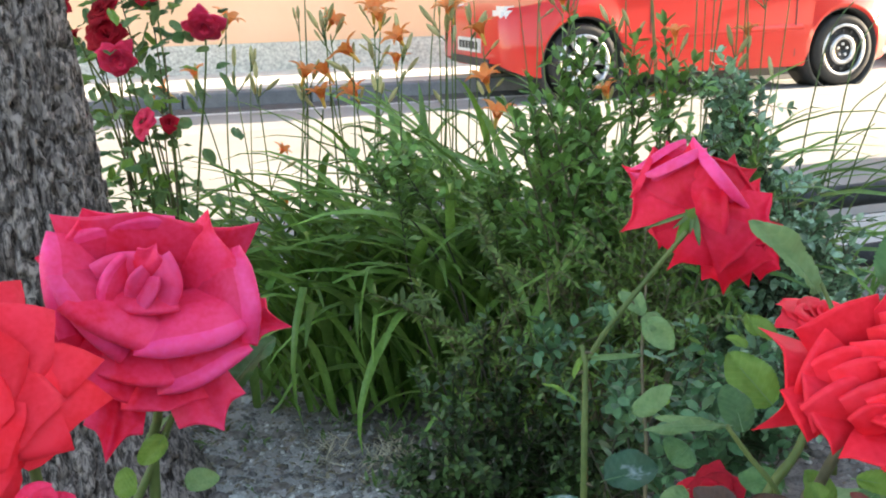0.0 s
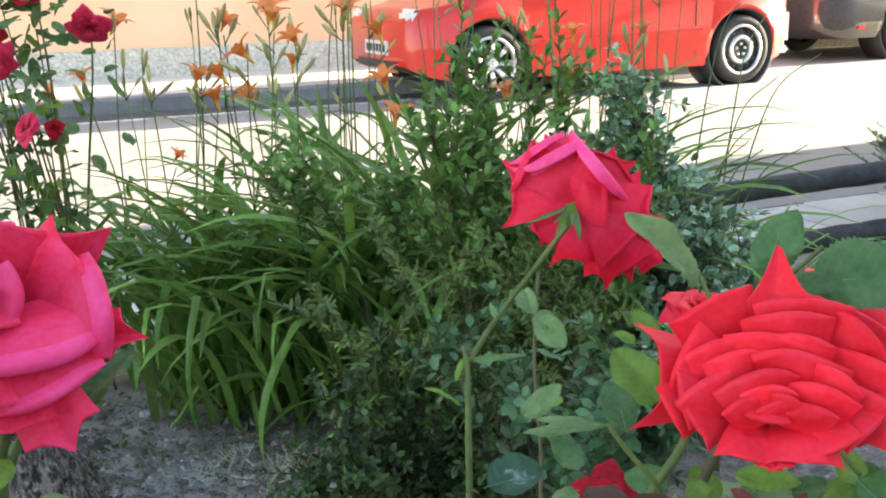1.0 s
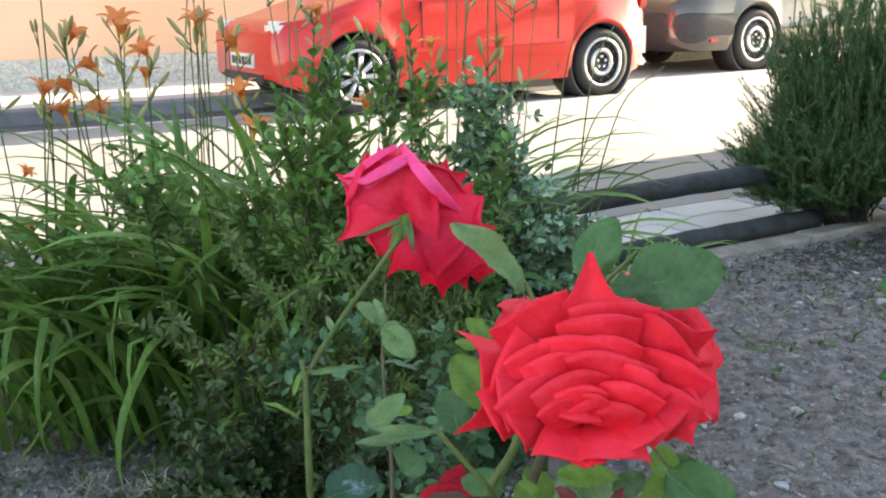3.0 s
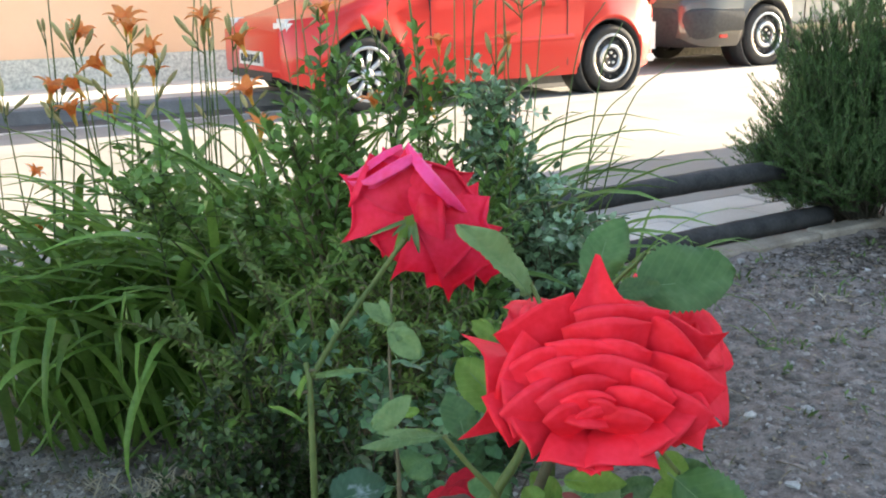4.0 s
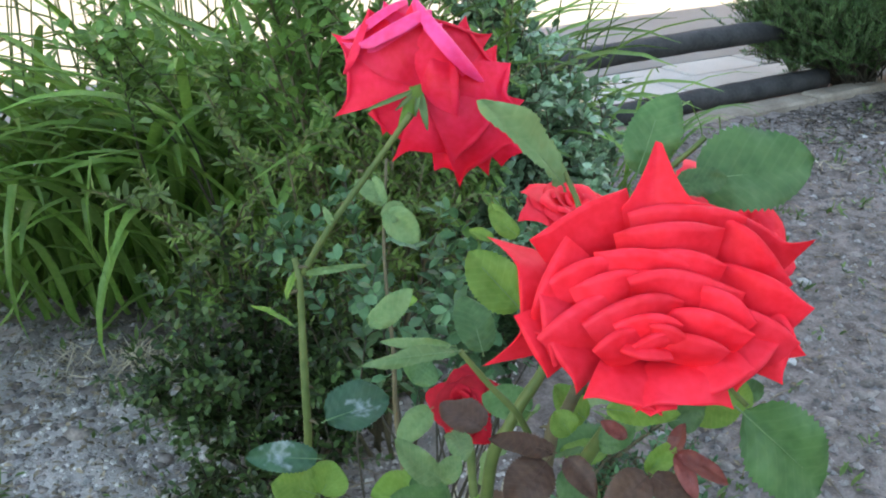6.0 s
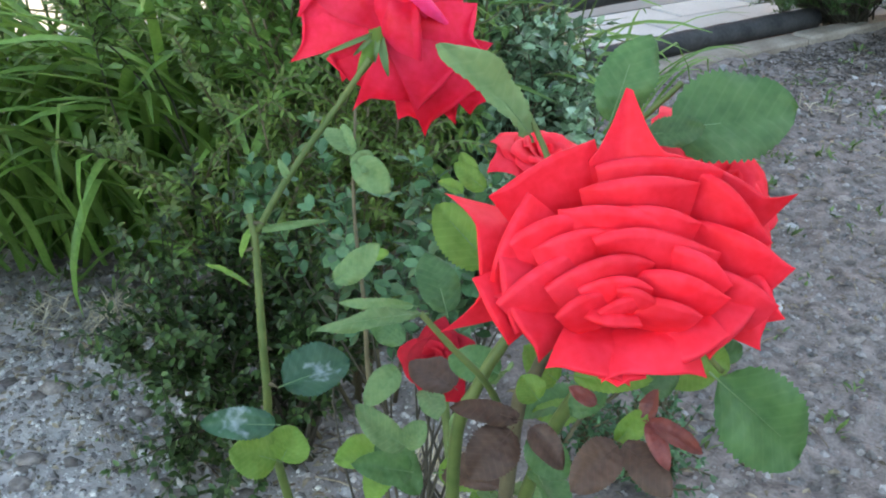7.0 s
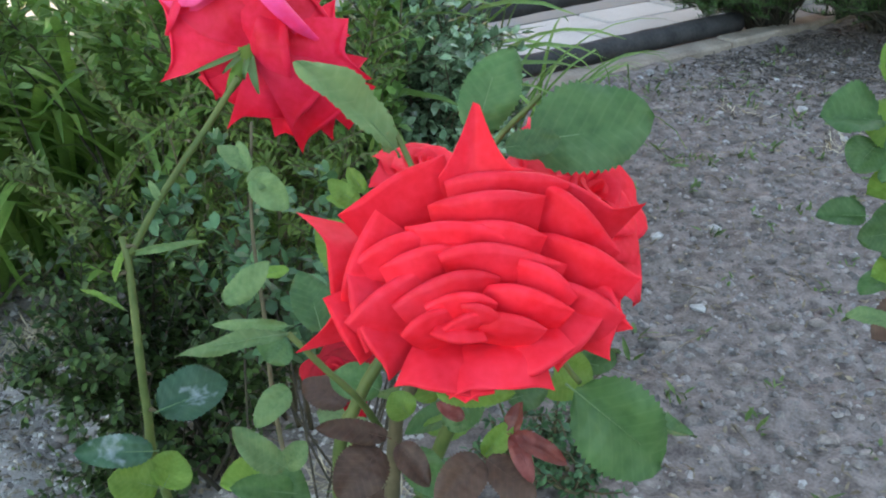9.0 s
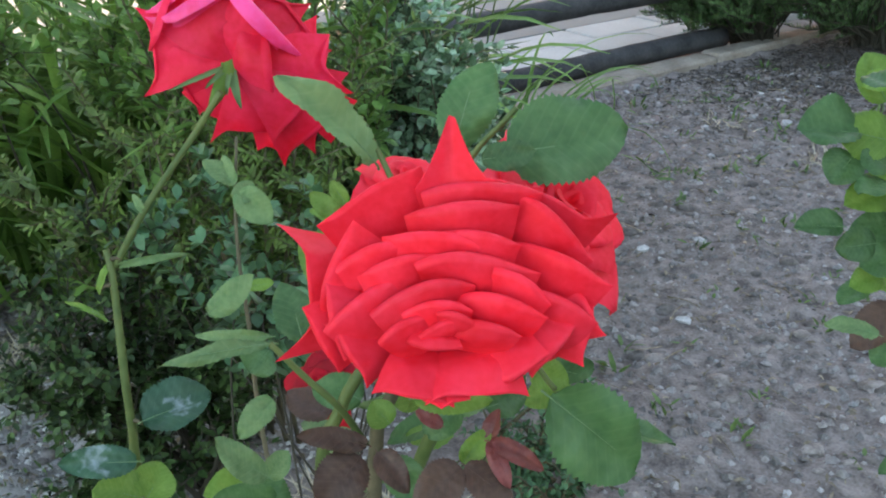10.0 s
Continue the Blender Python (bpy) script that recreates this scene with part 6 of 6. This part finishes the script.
leaf(bush_side, (0.498, 0.732, 0.474), (0.468, 0.730, 0.470), 0.030, young_leaf, 0.1)
leaf(bush_side, (0.513, 0.709, 0.423), (0.487, 0.701, 0.405), 0.033, rose_leaf, 0.1)
leaf(bush_side, (0.525, 0.762, 0.565), (0.560, 0.773, 0.588), 0.046, rose_leaf, 0.1)


def far_rose_bush():
    rng = random.Random(70)
    for i, (at, r, ax) in enumerate((((-1.116, 1.681, 0.835), 0.036, (0.2, -0.5, -0.5)), ((-1.224, 1.658, 0.886), 0.036, (0, -0.5, 0.8)), ((-1.311, 1.608, 0.804), 0.033, (0.2, -0.7, 0.4)),
                                     ((-1.288, 1.605, 0.766), 0.033, (0.3, -0.6, -0.3)), ((-1.373, 1.589, 0.803), 0.022, (-0.3, -0.4, 0.8)), ((-1.315, 1.621, 0.852), 0.034, (-0.2, -0.6, 0.6)),
                                     ((-1.218, 1.587, 0.624), 0.028, (-0.3, -0.7, 0.4)), ((-1.174, 1.599, 0.620), 0.024, (0.4, -0.6, 0.4)), ((-1.419, 1.593, 0.872), 0.034, (0, -0.6, 0.5)))):
        rose(bush_far, at, ax, r * 1.4, petal_dark if i % 3 else petal_pink, 70 + i, "dark crimson rose", i * 31, 20 if r > 0.025 else 12, 72 if r > 0.025 else 40, up=(0.1, 0.2, 1))
        c = Vector(at)
        foot = Vector((-1.267 + rng.gauss(0, 0.04), 1.697 + rng.gauss(0, 0.04), -0.02))
        mid = foot.lerp(c, 0.6) + Vector((rng.gauss(0, 0.03), 0.03, 0))
        cane(bush_far, [c - Vector(ax).normalized() * 0.012, c.lerp(mid, 0.3) + Vector((0, 0.01, -0.01)), mid, foot], 0.0016, 0.0035, cane_green)
    for k in range(430):
        z = rng.uniform(0.22, 0.97)
        c = Vector((-1.30 + rng.gauss(0, 0.085), 1.667 + rng.gauss(0, 0.06), z))
        d = Vector((rng.gauss(0, 1), rng.gauss(-0.2, 1), rng.gauss(-0.1, 0.5))).normalized()
        leaf(bush_far, c, c + d * rng.uniform(0.03, 0.055), rng.uniform(0.016, 0.030), rng.choice((rose_leaf, grey_leaf, grey_leaf, young_leaf)), rng.uniform(0.1, 0.4), (rng.gauss(0, 0.4), -0.4, 0.9))
    for k in range(10):
        z = rng.uniform(0.5, 0.95)
        foot = Vector((-1.267 + rng.gauss(0, 0.05), 1.677 + rng.gauss(0, 0.04), -0.02))
        e = Vector((-1.29 + rng.gauss(0, 0.09), 1.657 + rng.gauss(0, 0.05), z))
        cane(bush_far, [e, foot.lerp(e, 0.5) + Vector((rng.gauss(0, 0.03), 0, 0)), foot], 0.0014, 0.003, cane_brown)


far_rose_bush()


def fill_leaves():
    """Lower foliage of the rose bushes, below the blooms."""
    rng = random.Random(90)
    for bush, cx, cy, n, z0, z1, sp in ((bush_mid, 0.06, 0.45, 90, 0.18, 0.52, 0.060), (bush_near, -0.36, 0.2, 30, 0.2, 0.55, 0.06), (bush_side, 0.60, 0.72, 34, 0.15, 0.7, 0.05), (bush_side, 0.535, 0.735, 34, 0.44, 0.70, 0.032)):
        for k in range(n):
            c = Vector((cx + rng.gauss(0, sp), cy + rng.gauss(0, sp), rng.uniform(z0, z1)))
            d = Vector((rng.gauss(0, 1), rng.gauss(-0.2, 0.8), rng.gauss(-0.1, 0.4))).normalized()
            leaf(bush, c, c + d * rng.uniform(0.03, 0.05), rng.uniform(0.02, 0.03), rng.choice((rose_leaf, rose_leaf, grey_leaf, young_leaf, bronze_leaf)), rng.uniform(0.1, 0.4), (rng.gauss(0, 0.3), -0.4, 0.9))


fill_leaves()


# ---- what lies on the soil ----
def stone_mesh(seed):
    rng = random.Random(seed)
    bm = bmesh.new()
    bmesh.ops.create_icosphere(bm, subdivisions=1, radius=1)
    k = (1, rng.uniform(0.6, 0.95), rng.uniform(0.4, 0.65))
    for v in bm.verts:
        v.co *= 1 + noise.noise(v.co * 1.1 + Vector((seed * 3.1, 0, 0))) * 0.45
        v.co = Vector((v.co.x * k[0], v.co.y * k[1], v.co.z * k[2]))
    me = bpy.data.meshes.new("pebble")
    bm.to_mesh(me)
    bm.free()
    me.materials.append(stone)
    return me


def in_bed(rng):
    """A place on the open soil, on one or the other side of the shrubs."""
    while True:
        u = rng.random()
        if u < 0.62:
            x, y = rng.uniform(0.15, 1.9), rng.uniform(0.75, 3.3)
        elif u < 0.9:
            x, y = rng.uniform(-1.35, -0.1), rng.uniform(0.75, 1.75)
        else:
            x, y = rng.uniform(-1.3, 2.2), rng.uniform(0.5, 3.4)
        if -0.588 * x + 0.809 * y < 2.05:
            return x, y


def on_the_soil():
    rng = random.Random(100)
    scatter = thing("pebbles", (0.5, 1.5, 0), "loose grey pebbles scattered on the dry soil", "pebbles", kind="stuff")
    shapes = [stone_mesh(k) for k in range(9)]
    for k in range(290):
        x, y = in_bed(rng)
        r = 0.005 + 0.014 * rng.random() ** 2.5
        put("pebble", shapes[k % 9], scatter, m=Matrix.Translation((x, y, soil_height(x, y) + r * 0.2)) @ Matrix.Rotation(rng.uniform(0, 6.28), 4, "Z") @ Matrix.Scale(r, 4))
    # grit
    verts, faces = [], []
    for k in range(42000):
        x, y = in_bed(rng)
        r = 0.0017 + 0.0095 * rng.random() ** 4.5
        z = soil_height(x, y)
        a = rng.uniform(0, 6.28)
        o = len(verts)
        for i in range(5):
            q = r * rng.uniform(0.7, 1.2)
            verts.append((x + q * math.cos(a + i * 1.257), y + q * math.sin(a + i * 1.257), z - 0.001 + rng.uniform(0, 0.2) * r))
        verts.append((x + rng.gauss(0, 0.2) * r, y + rng.gauss(0, 0.2) * r, z + r * rng.uniform(0.5, 0.9)))
        faces += [(o + i, o + (i + 1) % 5, o + 5) for i in range(5)]
    tagged(put("grit", mesh_data("grit", verts, faces, grit, False)), "fine grey grit on the soil", "grit", kind="stuff")
    # pale gravel between the tree and the low shrub
    verts, faces = [], []
    for k in range(14000):
        x, y = rng.uniform(-1.4, 0.05), rng.uniform(0.72, 1.5)
        r = 0.0012 + 0.0050 * rng.random() ** 3
        z = soil_height(x, y)
        a, o = rng.uniform(0, 6.28), len(verts)
        for h, w in ((-0.2, 1.0), (0.4, 0.8)):
            for i in range(5):
                q = r * w * rng.uniform(0.75, 1.2)
                verts.append((x + q * math.cos(a + i * 1.257), y + q * math.sin(a + i * 1.257), z + r * h))
        verts.append((x, y, z + r * rng.uniform(0.5, 0.8)))
        faces += [(o + i, o + (i + 1) % 5, o + 5 + (i + 1) % 5, o + 5 + i) for i in range(5)] + [(o + 5 + i, o + 5 + (i + 1) % 5, o + 10) for i in range(5)]
    tagged(put("gravel", mesh_data("gravel", verts, faces, gravel_stone, False)), "pale grey gravel strewn below the tree", "gravel", kind="stuff")
    verts, faces = [], []
    for k in range(3600):
        x, y = in_bed(rng)
        r = 0.003 + 0.014 * rng.random() ** 3.6
        z = soil_height(x, y)
        a, o = rng.uniform(0, 6.28), len(verts)
        for h, w in ((-0.2, 1.15), (0.25, 0.95), (0.5, 0.55)):
            for i in range(6):
                q = r * w * rng.uniform(0.75, 1.2)
                verts.append((x + 1.3 * q * math.cos(a + i * 1.047), y + q * math.sin(a + i * 1.047), z + min(r, 0.014) * h * rng.uniform(0.6, 1.3)))
        for j in (0, 6):
            faces += [(o + j + i, o + j + (i + 1) % 6, o + j + 6 + (i + 1) % 6, o + j + 6 + i) for i in range(6)]
        faces.append(tuple(o + 12 + i for i in range(6)))
    tagged(put("soil_clods", mesh_data("soil_clods", verts, faces, clod)), "crumbling clods of dry grey soil", "soil clods", kind="stuff")
    # dead leaves, twigs, straw
    pos, ax, nor, ln, wd = [], [], [], [], []
    for k in range(7600):
        x, y = in_bed(rng) if k < 5600 else (rng.uniform(-1.3, -0.15), rng.uniform(0.75, 1.6))
        pos.append((x, y, soil_height(x, y) + rng.uniform(0.001, 0.006)))
        ax.append((rng.gauss(0, 1), rng.gauss(0, 1), rng.gauss(0, 0.15)))
        nor.append((rng.gauss(0, 0.3), rng.gauss(0, 0.3), 1))
        s = rng.uniform(0.006, 0.02)
        ln.append(s)
        wd.append(s * rng.uniform(0.15, 0.6))
    tagged(put("leaf_litter", small_leaves("leaf_litter", pos, ax, nor, ln, wd, litter)), "brown dead leaf scraps on the soil", "leaf litter", kind="stuff")
    # dark scraps that darken the soil in place of the rosemary's shade
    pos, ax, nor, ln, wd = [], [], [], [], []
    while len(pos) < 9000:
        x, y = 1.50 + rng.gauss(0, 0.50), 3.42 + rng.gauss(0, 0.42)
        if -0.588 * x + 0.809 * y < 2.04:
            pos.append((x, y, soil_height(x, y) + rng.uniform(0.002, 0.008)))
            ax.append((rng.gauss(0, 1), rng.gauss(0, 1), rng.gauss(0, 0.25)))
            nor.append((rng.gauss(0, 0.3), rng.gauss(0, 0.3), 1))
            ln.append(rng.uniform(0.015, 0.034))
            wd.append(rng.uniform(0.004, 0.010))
    tagged(put("needle_litter", small_leaves("needle_litter", pos, ax, nor, ln, wd, needle_litter)), "dark needle scraps standing in for shade under the rosemary", "needle litter", kind="stuff")
    verts, faces = [], []
    for k in range(420):
        x, y = in_bed(rng)
        a, l = rng.uniform(0, 6.28), rng.uniform(0.02, 0.09)
        z = soil_height(x, y) + 0.003
        e = Vector((x + l * math.cos(a), y + l * math.sin(a), z + rng.uniform(0, 0.006)))
        v, f = tube([(x, y, z), Vector((x, y, z)).lerp(e, 0.5) + Vector((rng.gauss(0, 0.004), rng.gauss(0, 0.004), 0.003)), e], rng.uniform(0.0008, 0.002), 0.0007, 4, 2)
        o = len(verts)
        verts += v
        faces += [tuple(i + o for i in q) for q in f]
    tagged(put("twigs", mesh_data("twigs", verts, faces, litter)), "broken twigs lying on the soil", "twigs", kind="stuff")
    pos, ax, nor, ln, wd = [], [], [], [], []
    for cx, cy, n in ((-0.74, 1.40, 46), (-0.62, 1.43, 60), (-0.66, 1.36, 30), (1.06, 2.30, 40), (-0.05, 1.02, 70), (0.02, 0.97, 50), (0.9, 2.6, 24)):
        for k in range(n):
            x, y = rng.gauss(cx, 0.028), rng.gauss(cy, 0.022)
            pos.append((x, y, soil_height(x, y)))
            ax.append((rng.gauss(0, 0.8), rng.gauss(0, 0.8), rng.uniform(0.2, 1)))
            nor.append((rng.gauss(0, 0.6), rng.gauss(0, 0.6), 1))
            ln.append(rng.uniform(0.03, 0.075))
            wd.append(0.003)
    tagged(put("dry_grass", small_leaves("dry_grass", pos, ax, nor, ln, wd, straw)), "tufts of dry straw-coloured grass", "dry grass", kind="stuff")
    pos, ax, nor, ln, wd = [], [], [], [], []
    for k in range(300):
        cx, cy = in_bed(rng)
        big = rng.random() ** 3
        for _ in range(rng.randint(4, 9)):
            x, y = rng.gauss(cx, 0.014), rng.gauss(cy, 0.014)
            pos.append((x, y, soil_height(x, y)))
            ax.append((rng.gauss(0, 0.8), rng.gauss(0, 0.8), rng.uniform(0.3, 1.2)))
            nor.append((rng.gauss(0, 0.4), rng.gauss(0, 0.4), 1))
            ln.append(rng.uniform(0.008, 0.022) + 0.03 * big)
            wd.append(rng.uniform(0.0035, 0.008) + 0.004 * big)
    tagged(put("weeds", small_leaves("weeds", pos, ax, nor, ln, wd, weed)), "small green weeds sprouting in the soil", "weeds", kind="stuff")


on_the_soil()
